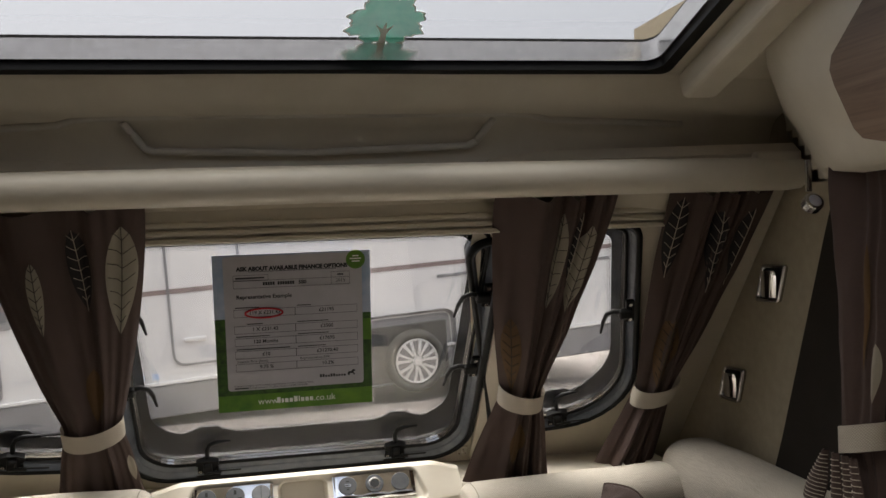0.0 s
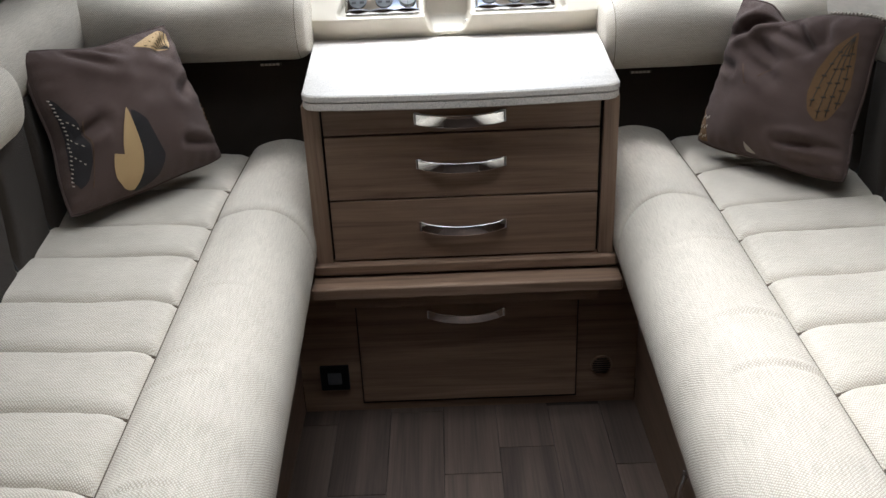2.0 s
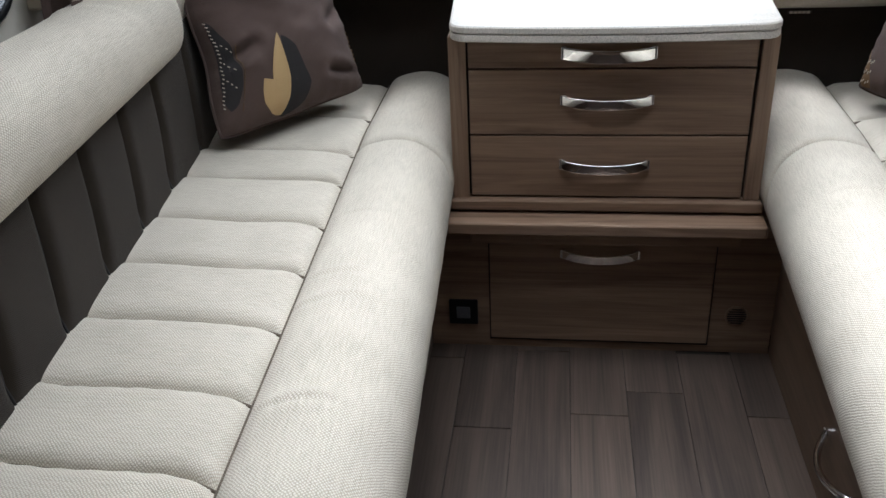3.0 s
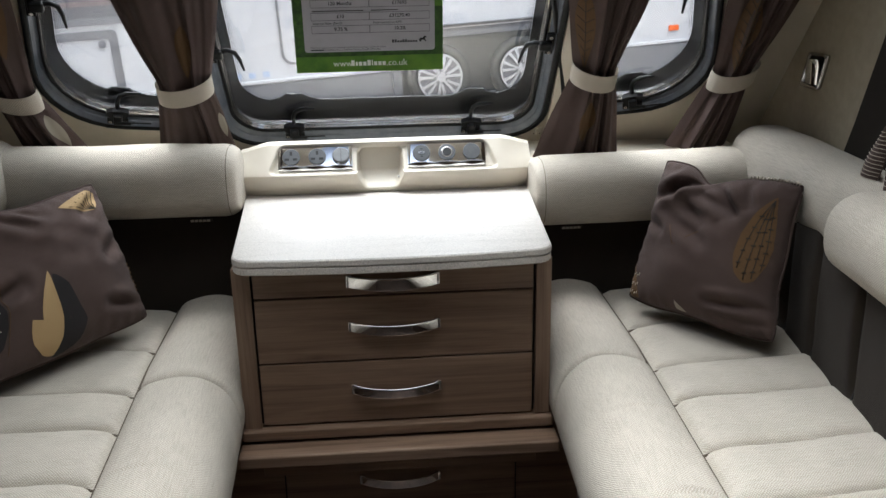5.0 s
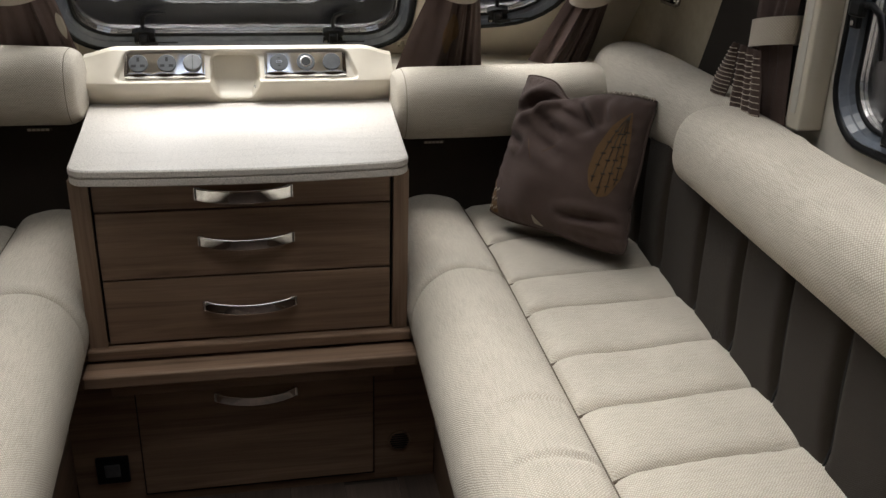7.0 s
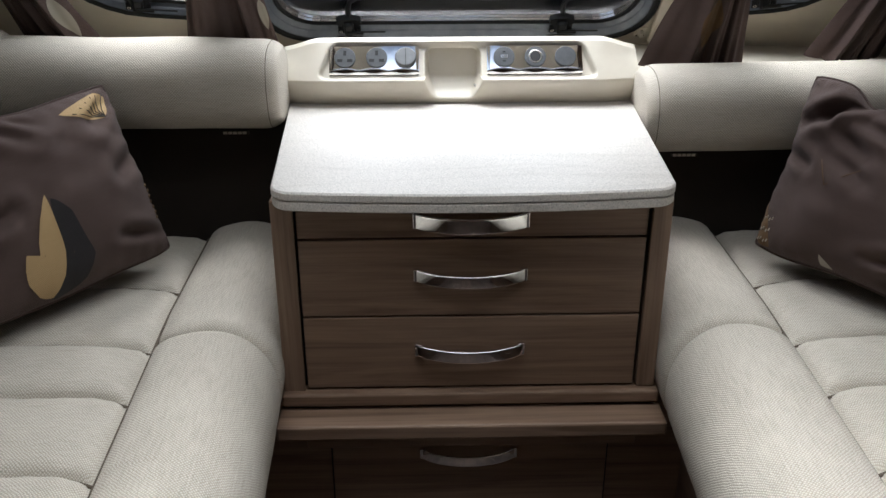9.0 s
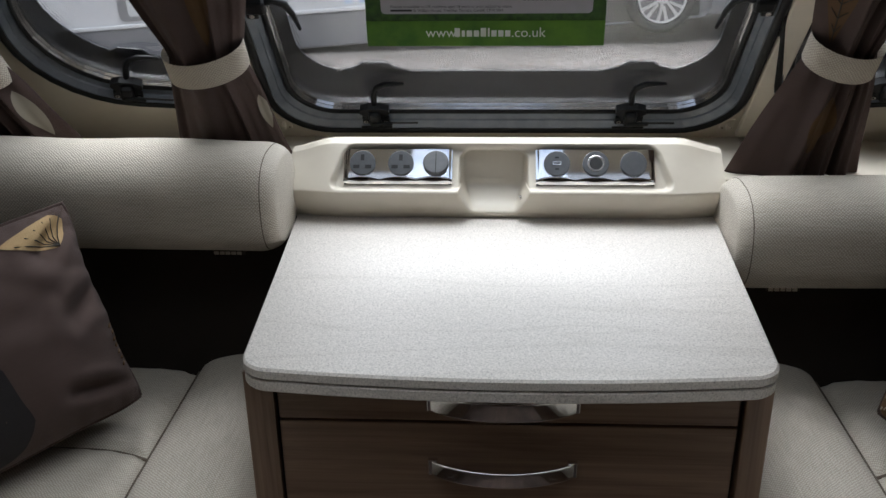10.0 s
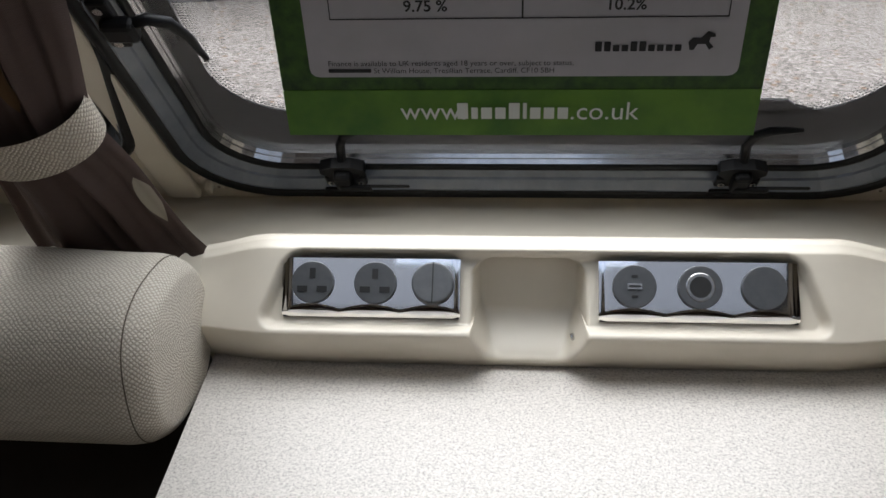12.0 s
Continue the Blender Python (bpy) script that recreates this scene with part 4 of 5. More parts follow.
def cushion(sx, label):
    c = tagged(empty("cushion"), label, "cushion", "scatter cushions")
    # the four corners, in the order low inner, low outer, high outer, high inner
    if sx > 0:
        low_in, low_out, high_out, high_in = Vector((0.548, 0.222, 0.566)), Vector((0.782, -0.092, 0.566)), Vector((0.868, 0.018, 0.888)), Vector((0.652, 0.298, 0.892))
    else:
        low_in, low_out, high_out, high_in = Vector((-0.552, 0.224, 0.572)), Vector((-0.806, -0.122, 0.566)), Vector((-0.892, -0.002, 0.897)), Vector((-0.662, 0.290, 0.890))
    across, up = (low_out - low_in + high_out - high_in).normalized(), (high_in - low_in + high_out - low_out).normalized()
    wide, tall = (low_out - low_in).length, (high_in - low_in).length
    nrm = across.cross(up)
    if nrm.y > 0:
        nrm = -nrm

    def surf(a, b, side):
        # a across, b up, from -1 to 1; the sides draw in between the corners
        ra = a * (1 - 0.105 * (1 - b * b) - 0.07 * a ** 4 * b ** 4) + 0.015 * math.sin(6.5 * b + sx) * (1 - b * b) * abs(a) ** 3
        rb = b * (1 - 0.040 * (1 - a * a) - 0.07 * a ** 4 * b ** 4) + 0.012 * math.sin(5.5 * a + 2 * sx) * (1 - a * a) * abs(b) ** 3
        if b > 0:
            if sx > 0:      # a deep notch where the top is folded behind an ear
                rb -= b ** 3 * (0.21 * math.exp(-((a + 0.22) / (0.20 if a < -0.22 else 0.36)) ** 2) + 0.03 * max(0, 1 - a * a))
            else:
                rb -= b ** 3 * 0.13 * max(0, 1 - (a + 0.05) ** 2)
        th = 0.098 * (max(0, 1 - a * a) ** 0.52) * (max(0, 1 - b * b) ** 0.52)
        w = 0.012 * noise.noise(Vector((a * 1.6, b * 1.6, sx * 5 + side))) + 0.007 * noise.noise(Vector((a * 2.2 - b * 3.4, b * 1.8 + a, sx * 3 + side))) * max(0, 0.4 + b) + 0.003 * noise.noise(Vector((a * 4 + b * 3, b * 3.5, side * 2.0)))
        # creases that run from the corners and the top
        for (a0, b0, a1, b1_, dep, wd) in (CREASES_R if sx > 0 else CREASES_L):
            ta = max(0, min(1, ((a - a0) * (a1 - a0) + (b - b0) * (b1_ - b0)) / ((a1 - a0) ** 2 + (b1_ - b0) ** 2)))
            da = math.hypot(a - a0 - ta * (a1 - a0), b - b0 - ta * (b1_ - b0))
            fade = math.sin(math.pi * (0.14 + 0.72 * ta))
            w -= 2.1 * dep * fade * (1.3 * math.exp(-(da / wd) ** 2) - 0.6 * math.exp(-((da - 2.2 * wd) / (1.3 * wd)) ** 2))
        th += w * (1 - a ** 4) * (1 - b ** 4)
        # fine puckers along the piping
        edge = max(abs(a), abs(b))
        th += 0.0016 * math.sin((a if abs(b) > abs(a) else b) * 34 + sx) * smoothstep(0.72, 0.95, edge) * (1 - smoothstep(0.97, 1.0, edge))
        p, q = (ra + 1) / 2, (rb + 1) / 2
        at = low_in * (1 - p) * (1 - q) + low_out * p * (1 - q) + high_out * p * q + high_in * (1 - p) * q
        return at + nrm * th * (side if side > 0 else -0.8)
    grid("front_cover", 111, 111, lambda u, v: tuple(surf(u * 2 - 1, v * 2 - 1, 1)), TAUPE_CLOTH, c)
    grid("back_cover", 41, 41, lambda u, v: tuple(surf(u * 2 - 1, v * 2 - 1, -1)), TAUPE_CLOTH, c)
    edge = [(-1, -1 + 2 * k / 30) for k in range(30)] + [(-1 + 2 * k / 30, 1) for k in range(30)] + [(1, 1 - 2 * k / 30) for k in range(30)] + [(1 - 2 * k / 30, -1) for k in range(31)]
    tube("piped_edge", [surf(a, b, 1) for a, b in edge], 0.0034, TAUPE_CLOTH, c)

    def on(a, b, lift):
        return surf(max(-0.985, min(0.985, a)), max(-0.985, min(0.985, b)), 1) + nrm * lift

    def motif(nm, corners, mat, lab, lift=0.0016):
        # a printed patch with a softly curved outline through its corners
        o = []
        m_ = len(corners)
        for k in range(m_):
            p0, p1, p2, p3 = [corners[(k + q) % m_] for q in (-1, 0, 1, 2)]
            for g in (0, 0.2, 0.4, 0.6, 0.8):
                o.append(tuple(p1[q] + 0.25 * g * ((p2[q] - p0[q]) * (1 - g) ** 2 - (p3[q] - p1[q]) * g * (1 - g)) + (p2[q] - p1[q]) * g for q in (0, 1)))
        ca, cb = sum(p[0] for p in o) / len(o), sum(p[1] for p in o) / len(o)
        flat = [(ca + (a - ca) * f, cb + (b - cb) * f) for f in (1, 0.86, 0.72, 0.58, 0.44, 0.3, 0.16, 0.02) for a, b in o]
        n = len(o)
        faces = [(r * n + k, r * n + (k + 1) % n, (r + 1) * n + (k + 1) % n, (r + 1) * n + k) for r in range(7) for k in range(n)]
        ob = pydata(nm, [tuple(on(a, b, lift)) for a, b in flat], faces, mat, c, lab)
        uv = ob.data.uv_layers.new(name="cloth")
        for lp in ob.data.loops:
            a, b = flat[lp.vertex_index]
            uv.data[lp.index].uv = (a * wide / 2, b * tall / 2)
        return ob

    def stitch(pts, mat, r=0.0009, parent=None):
        tube("stitching", [on(a, b, 0.0028) for a, b in pts], r, mat, parent or c, seg=5)
    if sx > 0:
        lf = motif("leaf_motif", ((0.82, 0.75), (0.90, 0.42), (0.92, 0.11), (0.89, -0.12), (0.81, -0.32), (0.70, -0.37), (0.60, -0.27), (0.56, -0.06), (0.59, 0.21), (0.68, 0.52)), OCHRE_CLOTH, "ochre stitched leaf print")
        for q, lo in ((-0.12, -0.22), (-0.04, -0.34), (0.04, -0.30), (0.11, -0.18)):
            line = [(0.745 + q * (1 - t ** 2.2) + 0.07 * t, lo + (0.70 - lo) * t) for t in [k / 12 for k in range(13)]]
            stitch(line, DARK_THREAD, 0.0010, lf)
            for k in range(1, 11, 2):
                a, b = line[k]
                stitch([(a - 0.022, b - 0.005), (a, b), (a + 0.022, b + 0.005)], DARK_THREAD, 0.0014, lf)
        pt = motif("leaf_motif", ((-0.97, -0.45), (-0.82, -0.75), (-0.76, -0.95), (-0.95, -0.97), (-0.98, -0.80)), OCHRE_CLOTH, "ochre stitched leaf print")
        for k in range(12):
            a, b = -0.95 + 0.045 * (k % 4) + 0.01 * (k // 4), -0.92 + 0.13 * (k // 4) + 0.02 * (k % 2)
            stitch([(a, b), (a + 0.012, b + 0.03)], THREAD, 0.0012, pt)
        motif("small_motif", ((-0.17, -0.84), (-0.06, -0.96), (-0.17, -0.95)), LEAF_CLOTH, "pale leaf tip")
        for pts in (((-0.37, 0.10), (-0.30, -0.02), (-0.24, -0.14)), ((-0.24, -0.14), (-0.08, 0.0), (0.06, 0.10))):
            stitch(pts, OCHRE_CLOTH, 0.0008)
        for k in range(17):
            a = 0.25 + 0.72 * k / 16
            q = surf(a, 0.995, 1)
            tube("edge_stitch", [q + nrm * 0.006, q + up * 0.006, q - nrm * 0.004], 0.0016, THREAD, c, seg=5)
    else:
        # a tall pale leaf with a notch beside its dark twin
        motif("dark_leaf_motif", ((0.214, -0.04), (0.070, -0.20), (-0.002, -0.46), (-0.074, -0.68), (-0.002, -0.88), (0.160, -0.96), (0.295, -0.96), (0.250, -0.6)), DARK_LEAF, "dark leaf print", 0.0016)
        motif("leaf_motif", ((0.250, 0.01), (0.223, -0.26), (0.187, -0.55), (0.205, -0.78), (0.286, -0.95), (0.412, -0.90), (0.511, -0.75), (0.538, -0.60), (0.524, -0.47), (0.457, -0.505), (0.412, -0.57), (0.403, -0.40), (0.349, -0.19)), GOLD_CLOTH, "pale gold leaf print", 0.0024)
        fan = motif("fan_motif", ((-0.23, 0.77), (-0.52, 0.88), (-0.76, 0.93), (-0.88, 0.84), (-0.82, 0.69), (-0.70, 0.59), (-0.47, 0.64)), GOLD_CLOTH, "pale gold fan print")
        for t in (0.0, 0.2, 0.4, 0.6, 0.8, 1.0):
            stitch([(-0.72 + (0.42 - 0.58 * t) * g, 0.60 + (0.14 + 0.18 * min(1, t * 1.6)) * g) for g in (0, 0.3, 0.6, 0.9)], DARK_THREAD, 0.0009, fan)
        pt = motif("dark_leaf_motif", ((0.94, 0.36), (0.86, 0.16), (0.78, -0.14), (0.75, -0.45), (0.80, -0.65), (0.88, -0.71), (0.94, -0.56), (0.945, -0.13)), DARK_LEAF, "dark leaf print")
        for k in range(22):
            t = k / 21
            stitch([(0.95 - 0.02 * math.sin(3 * t), 0.34 - 0.98 * t), (0.935 - 0.02 * math.sin(3 * t), 0.325 - 0.98 * t)], THREAD, 0.0013, pt)
        for k in range(9):
            a, b = 0.90 - 0.035 * (k % 3), 0.05 - 0.2 * (k // 3) - 0.05 * (k % 3)
            stitch([(a, b), (a - 0.015, b - 0.02)], THREAD, 0.0011, pt)
        stitch([(0.77 - 0.03 * math.sin(3 * t), 0.0 - 0.75 * t) for t in [k / 10 for k in range(11)]], OCHRE_CLOTH, 0.0009, pt)
        for k in range(7):
            stitch([(-0.93, -0.20 - 0.06 * k), (-0.90 - 0.01 * (k % 2), -0.225 - 0.06 * k)], OCHRE_CLOTH, 0.0014)
    return c


cushion(1, "taupe scatter cushion with ochre leaf prints leaning in the sofa corner")
cushion(-1, "taupe scatter cushion with gold leaf prints leaning in the corner")

# ---- curtains ----
def curtain(name, top, tie, bottom, wt, wk, wb, across, label, z_top=1.545, band=0.05, seed=0, leaves=(), folds=3.2, tails=False):
    c = tagged(empty(name), label, "curtain", "tied curtains")
    top, tie, bottom = Vector(top), Vector(tie), Vector(bottom)
    across = Vector(across).normalized()

    def spine(t):
        # t 0 at top, 0.66 at the tie, 1 at the bottom
        if t < 0.66:
            g = t / 0.66
            return top.lerp(tie, g), wt + (wk - wt) * g ** 1.5
        g = (t - 0.66) / 0.34
        return tie.lerp(bottom, g), wk + (wb - wk) * g ** 0.8

    def f(u, v, lift=0.0):
        t = v
        p, w = spine(t)
        ax = (spine(min(1, t + 0.02))[0] - spine(max(0, t - 0.02))[0]).normalized()
        nrm = across.cross(ax)
        if nrm.dot(Vector((0, -1, 0)) if abs(across.x) > 0.5 else Vector((-top.x, 0, 0))) < 0:
            nrm = -nrm
        a = u * 2 - 1
        ph = 2 * math.pi * folds * (u + 0.11 * math.sin(6 * u + seed)) + seed
        # deep gathers in the middle, smooth panels at both edges
        mid = 0.25 + 0.75 * smoothstep(0.95, 0.35, abs(a + 0.25 * math.sin(seed * 2.0)))
        depth = 0.020 * mid * (0.60 + 0.40 * abs(t - 0.66) / 0.66)
        q = ph + 0.5 * math.sin(4 * t + seed)
        g = 0.7 * math.sin(q) + 0.35 * math.sin(2.3 * q + 1.0 + seed)
        d = depth * g + 0.030 * (1 - a * a) + 0.008 * noise.noise(Vector((u * 3, v * 5, seed))) + 0.004 * noise.noise(Vector((u * 9, v * 7, seed)))
        return p + across * (a * w) + nrm * (d + lift)
    grid("cloth", 97, 40, lambda u, v: tuple(f(u, v)), TAUPE_CLOTH, c, "taupe brown gathered cloth")
    # tie band round the waist

    def bandf(u, v):
        g = 2 * math.pi * u
        p, w = spine(0.66)
        ax = (bottom - top).normalized()
        nrm = across.cross(ax)
        if nrm.dot(Vector((0, -1, 0)) if abs(across.x) > 0.5 else Vector((-top.x, 0, 0))) < 0:
            nrm = -nrm
        q = p + across * (math.cos(g) * (wk + 0.008)) + nrm * (0.006 + math.sin(g) * 0.042)
        return tuple(q - ax * (band / 2) + ax * band * v + across * 0.0 - ax * 0.012 * math.cos(g) * (1 if seed % 2 else -1))
    grid("tie_band", 40, 6, bandf, BAND_CLOTH, c, "cream woven tie band", loop_u=True)
    for (u0, v0, du, dv, mat, turn, ribs) in leaves:
        n = 12
        pts = []
        for k in range(n + 1):
            t = k / n
            w = math.sin(math.pi * t ** 0.8) ** 0.8
            pts.append((t, w))
        verts, faces = [], []
        m_ = 7
        for t, w in pts:
            for q in range(m_):
                s_ = (q / (m_ - 1) * 2 - 1) * w
                u = u0 + du * s_ + turn * (t - 0.5)
                v = v0 + dv * (t - 0.5)
                verts.append(tuple(f(min(0.995, max(0.005, u)), min(0.99, max(0.01, v)), 0.0025)))
        for i in range(n):
            for q in range(m_ - 1):
                faces.append((i * m_ + q, i * m_ + q + 1, (i + 1) * m_ + q + 1, (i + 1) * m_ + q))
        lf = pydata("leaf_print", verts, faces, mat, c, "printed leaf")
        if ribs:
            rm = THREAD if mat is DARK_LEAF else DARK_THREAD
            tube("leaf_rib", [f(u0 + turn * (t - 0.5), v0 + dv * (t - 0.5), 0.0035) for t in [k / 10 for k in range(11)]], 0.0009, rm, lf, seg=5)
            for k in range(1, 8):
                t = k / 8
                w = math.sin(math.pi * t ** 0.8) ** 0.8
                for sgn in (-1, 1):
                    tube("leaf_vein", [f(u0 + turn * (t - 0.5) + sgn * du * w * 0.85 * g, v0 + dv * (t - 0.5 - 0.07 * g), 0.0035) for g in (0, 0.35, 0.7, 1.0)], 0.0008, rm, lf, seg=4)
    return c, f


LV = LEAF_CLOTH
curtain("curtain", (-0.460, 0.118, 1.545), (-0.463, 0.415, 1.073), (-0.470, 0.555, 0.875), 0.155, 0.058, 0.098, (1, 0, 0), "taupe curtain with pale leaf prints tied beside the front window", seed=1,
        leaves=((0.86, 0.20, 0.105, 0.30, LV, 0.0, 1), (0.60, 0.16, 0.07, 0.22, DARK_LEAF, 0.05, 1), (0.30, 0.22, 0.05, 0.2, LV, -0.03, 1), (0.62, 0.53, 0.10, 0.17, OCHRE_CLOTH, 0.0, 0), (0.95, 0.83, 0.05, 0.11, LV, 0.0, 0)))
curtain("curtain", (0.515, 0.118, 1.545), (0.510, 0.445, 1.073), (0.492, 0.545, 0.845), 0.135, 0.050, 0.112, (1, 0, 0), "taupe curtain with pale leaf prints tied beside the front window", seed=2,
        leaves=((0.80, 0.22, 0.09, 0.27, LV, -0.02, 1), (0.56, 0.20, 0.05, 0.30, LV, 0.02, 1), (0.68, 0.14, 0.05, 0.2, DARK_LEAF, 0, 1), (0.20, 0.50, 0.13, 0.26, OCHRE_CLOTH, 0.04, 1), (0.5, 0.83, 0.12, 0.16, OCHRE_CLOTH, 0, 0)))
curtain("curtain", (0.888, 0.115, 1.545), (0.858, 0.445, 1.062), (0.800, 0.515, 0.87), 0.118, 0.046, 0.078, (1, -0.1, 0), "taupe curtain with leaf prints tied in the front corner", seed=3,
        leaves=((0.55, 0.17, 0.08, 0.24, DARK_LEAF, 0.1, 1), (0.80, 0.16, 0.08, 0.24, DARK_LEAF, 0.05, 1), (0.12, 0.14, 0.10, 0.24, DARK_LEAF, 0, 1), (0.35, 0.50, 0.17, 0.24, OCHRE_CLOTH, 0.0, 1)))
curtain("curtain", (-0.888, 0.115, 1.545), (-0.858, 0.435, 1.062), (-0.790, 0.515, 0.885), 0.118, 0.046, 0.078, (1, 0.1, 0), "taupe curtain with leaf prints tied in the front corner", seed=4,
        leaves=((0.55, 0.17, 0.08, 0.24, DARK_LEAF, 0.1, 1), (0.75, 0.40, 0.15, 0.24, OCHRE_CLOTH, 0, 0), (0.82, 0.83, 0.10, 0.16, LV, 0, 0)))
for sx, dys in ((1, -0.025), (-1, -0.105)):
    c, f = curtain("curtain", (sx * 0.975, -0.205 + dys, 1.57), (sx * 0.975, -0.178 + dys, 1.060), (sx * 0.980, -0.19 + dys, 0.885), 0.085, 0.042, 0.056, (0, 1, 0), "dark taupe curtain tied beside the side window", seed=5 + sx,
                   leaves=((0.30, 0.35, 0.05, 0.3, OCHRE_CLOTH, 0, 0), (0.12, 0.50, 0.08, 0.14, LV, 0, 0)), folds=2)
    # striped hanging tails below the band
    for k, (dy, ln, lean) in enumerate(((0.036, 0.130, 0.075), (0.008, 0.165, 0.020), (-0.018, 0.160, -0.004), (-0.042, 0.175, -0.010))):
        def tail(u, v, dy=dy, ln=ln, lean=lean):
            w = (0.007 + 0.026 * math.sin(math.pi * min(1, v * 0.72)) ** 1.2) if dy > 0.02 else (0.007 + 0.012 * math.sin(math.pi * min(1, v * 0.62)))
            a = u * 2 - 1
            return (sx * (0.918 - 0.01 * (1 - a * a) + 0.01 * v), -0.175 + dys + dy + lean * v + a * w, 1.035 - ln * v)
        t_ = grid("tie_tail", 7, 14, tail, TAUPE_CLOTH, c, "striped tie tail")
        for q in range(14):
            v = 0.08 + 0.064 * q
            tube("tail_stripe", [Vector(tail(g, v)) + Vector((-sx * 0.0015, 0, 0)) for g in (0.02, 0.35, 0.65, 0.98)], 0.0008, THREAD, t_, seg=5)

# blind cassette over the front windows
cass = tagged(empty("blind_cassette"), "cream ribbed roller blind cassette above the front windows", "blind")
part("housing", box(-0.90, 0.90, 0.184, 0.31, 1.462, 1.532, 0.004), CREAM_PLASTIC, cass)
for z in (1.462, 1.478, 1.494):
    part("rib", box(-0.90, 0.90, 0.174, 0.188, z, z + 0.011, 0.003), CREAM_PLASTIC, cass)

# small cream brackets under the corners of the middle window
for sx in (-1, 1):
    bk = tagged(empty("curtain_bracket"), "small cream plastic bracket below the window corner", "bracket", "curtain brackets")
    m = M_C @ Matrix.Translation((sx * 0.425, 0.012, 0.0))
    part("plate", box(-0.013, 0.013, -0.016, 0.016, 0.0, 0.004, 0.001, 2, m=m), CREAM_PLASTIC, bk)
    part("hook", box(-0.004, 0.004, -0.004, 0.010, 0.004, 0.018, 0.002, 2, m=m), CREAM_PLASTIC, bk)
    for dx in (-0.008, 0.008):
        part("screw", cyl(0.0022, 0.002, m @ Matrix.Translation((dx, -0.010, 0.005)), 10), STEEL, bk)

# chrome reading lights on the corner walls
for sx in (1, -1):
    for (y, z) in ((0.175, 1.325), (0.362, 1.072)):
        g = tagged(empty("reading_light"), "small chrome swivel reading light on the corner wall", "wall light", "corner reading lights")
        right, up, nin = Vector((0, -1.35, 0)), Vector((0, -0.36, 0.93)), Vector((-sx, 0, 0))
        m = Matrix((right, up, nin)).transposed().to_4x4()
        m.translation = (sx * WALL_X, y, z)
        ring("bezel", rr(-0.036, 0.036, -0.046, 0.046, 0.010), rr(-0.026, 0.026, -0.037, 0.037, 0.006), 0.0, 0.007, STEEL, m, g, "steel bezel", True, 0.003)
        plate("recess", rr(-0.026, 0.026, -0.037, 0.037, 0.006), 0.0, 0.003, HOLE, m, g)

        def cap(u, v):
            # a bright shade bowed across, leaning out at the top
            b = v * 2 - 1
            return tuple(m @ Vector(((u * 2 - 1) * (0.023 - 0.006 * max(0, b) ** 4), -0.001 + 0.033 * b, 0.005 + 0.008 * (1 - (u * 2 - 1) ** 2) + 0.012 * v)))
        grid("lamp_bar", 14, 12, cap, CHROME, g, "chrome swivel lamp")
    hk = tagged(empty("spot_lamp"), "small clear glass spot lamp hanging under the locker", "lamp", "spot lamps")
    part("stem", cyl(0.006, 0.06, pose(sx * 0.93, -0.12, 1.545), 12), STEEL, hk)
    part("bulb_ring", cyl(0.019, 0.022, pose(sx * 0.93, -0.13, 1.492, 60), 24, 0.004), STEEL, hk, "steel lamp ring")
    part("lens", cyl(0.0135, 0.024, pose(sx * 0.93, -0.1305, 1.4917, 60), 24, 0.003), PAPER_WHITE, hk)

# overhead lockers along the sides
for sx in (1, -1):
    lk = tagged(empty("overhead_locker"), "overhead locker with a cream moulded end and walnut door", "locker", "overhead lockers")

    def end(u, v):
        pts = ((1.03, 1.545), (0.95, 1.540), (0.905, 1.548), (0.885, 1.575), (0.870, 1.610), (0.850, 1.640), (0.815, 1.690), (0.790, 1.76), (0.785, 1.85), (0.785, 2.06))
        t = v * (len(pts) - 1)
        i = min(int(t), len(pts) - 2)
        x = pts[i][0] + (pts[i + 1][0] - pts[i][0]) * (t - i)
        z = pts[i][1] + (pts[i + 1][1] - pts[i][1]) * (t - i)
        y = 0.10 - u * 1.9
        # the shell sweeps out to the side wall where it meets the front moulding
        x += 0.25 * (1 - smoothstep(-0.12, 0.44, 0.10 - y)) ** 1.3
        return (sx * min(1.03, x), y, z)
    grid("cream_shell", 90, 28, end, CREAM_PLASTIC, lk, "cream moulded locker shell")
    o = [(-1.70, 1.565), (-0.52, 1.565), (-0.475, 1.575), (-0.455, 1.592), (-0.412, 1.665), (-0.402, 1.690), (-0.408, 1.712), (-0.50, 1.79), (-0.60, 1.93), (-1.70, 1.93)]
    m = Matrix(((0, 0, 1, 0), (1, 0, 0, 0), (0, 1, 0, 0), (0, 0, 0, 1)))
    plate("door", o, sx * 0.85, sx * 0.783, SHADED_WALNUT_LONG, m, lk, "walnut locker door")

# white-topped cabinet at the end of one sofa
cab = tagged(empty("side_cabinet"), "low walnut cabinet with a white worktop at the sofa end", "cabinet")
part("body", box(0.56, 1.02, -2.0, -1.40, 0.0, 0.73), SHADED_WALNUT_LONG, cab)
plate("top", rr(0.53, 1.028, -2.02, -1.375, (0.01, 0.01, 0.01, 0.05)), 0.73, 0.757, WORKTOP, None, cab, "white worktop")

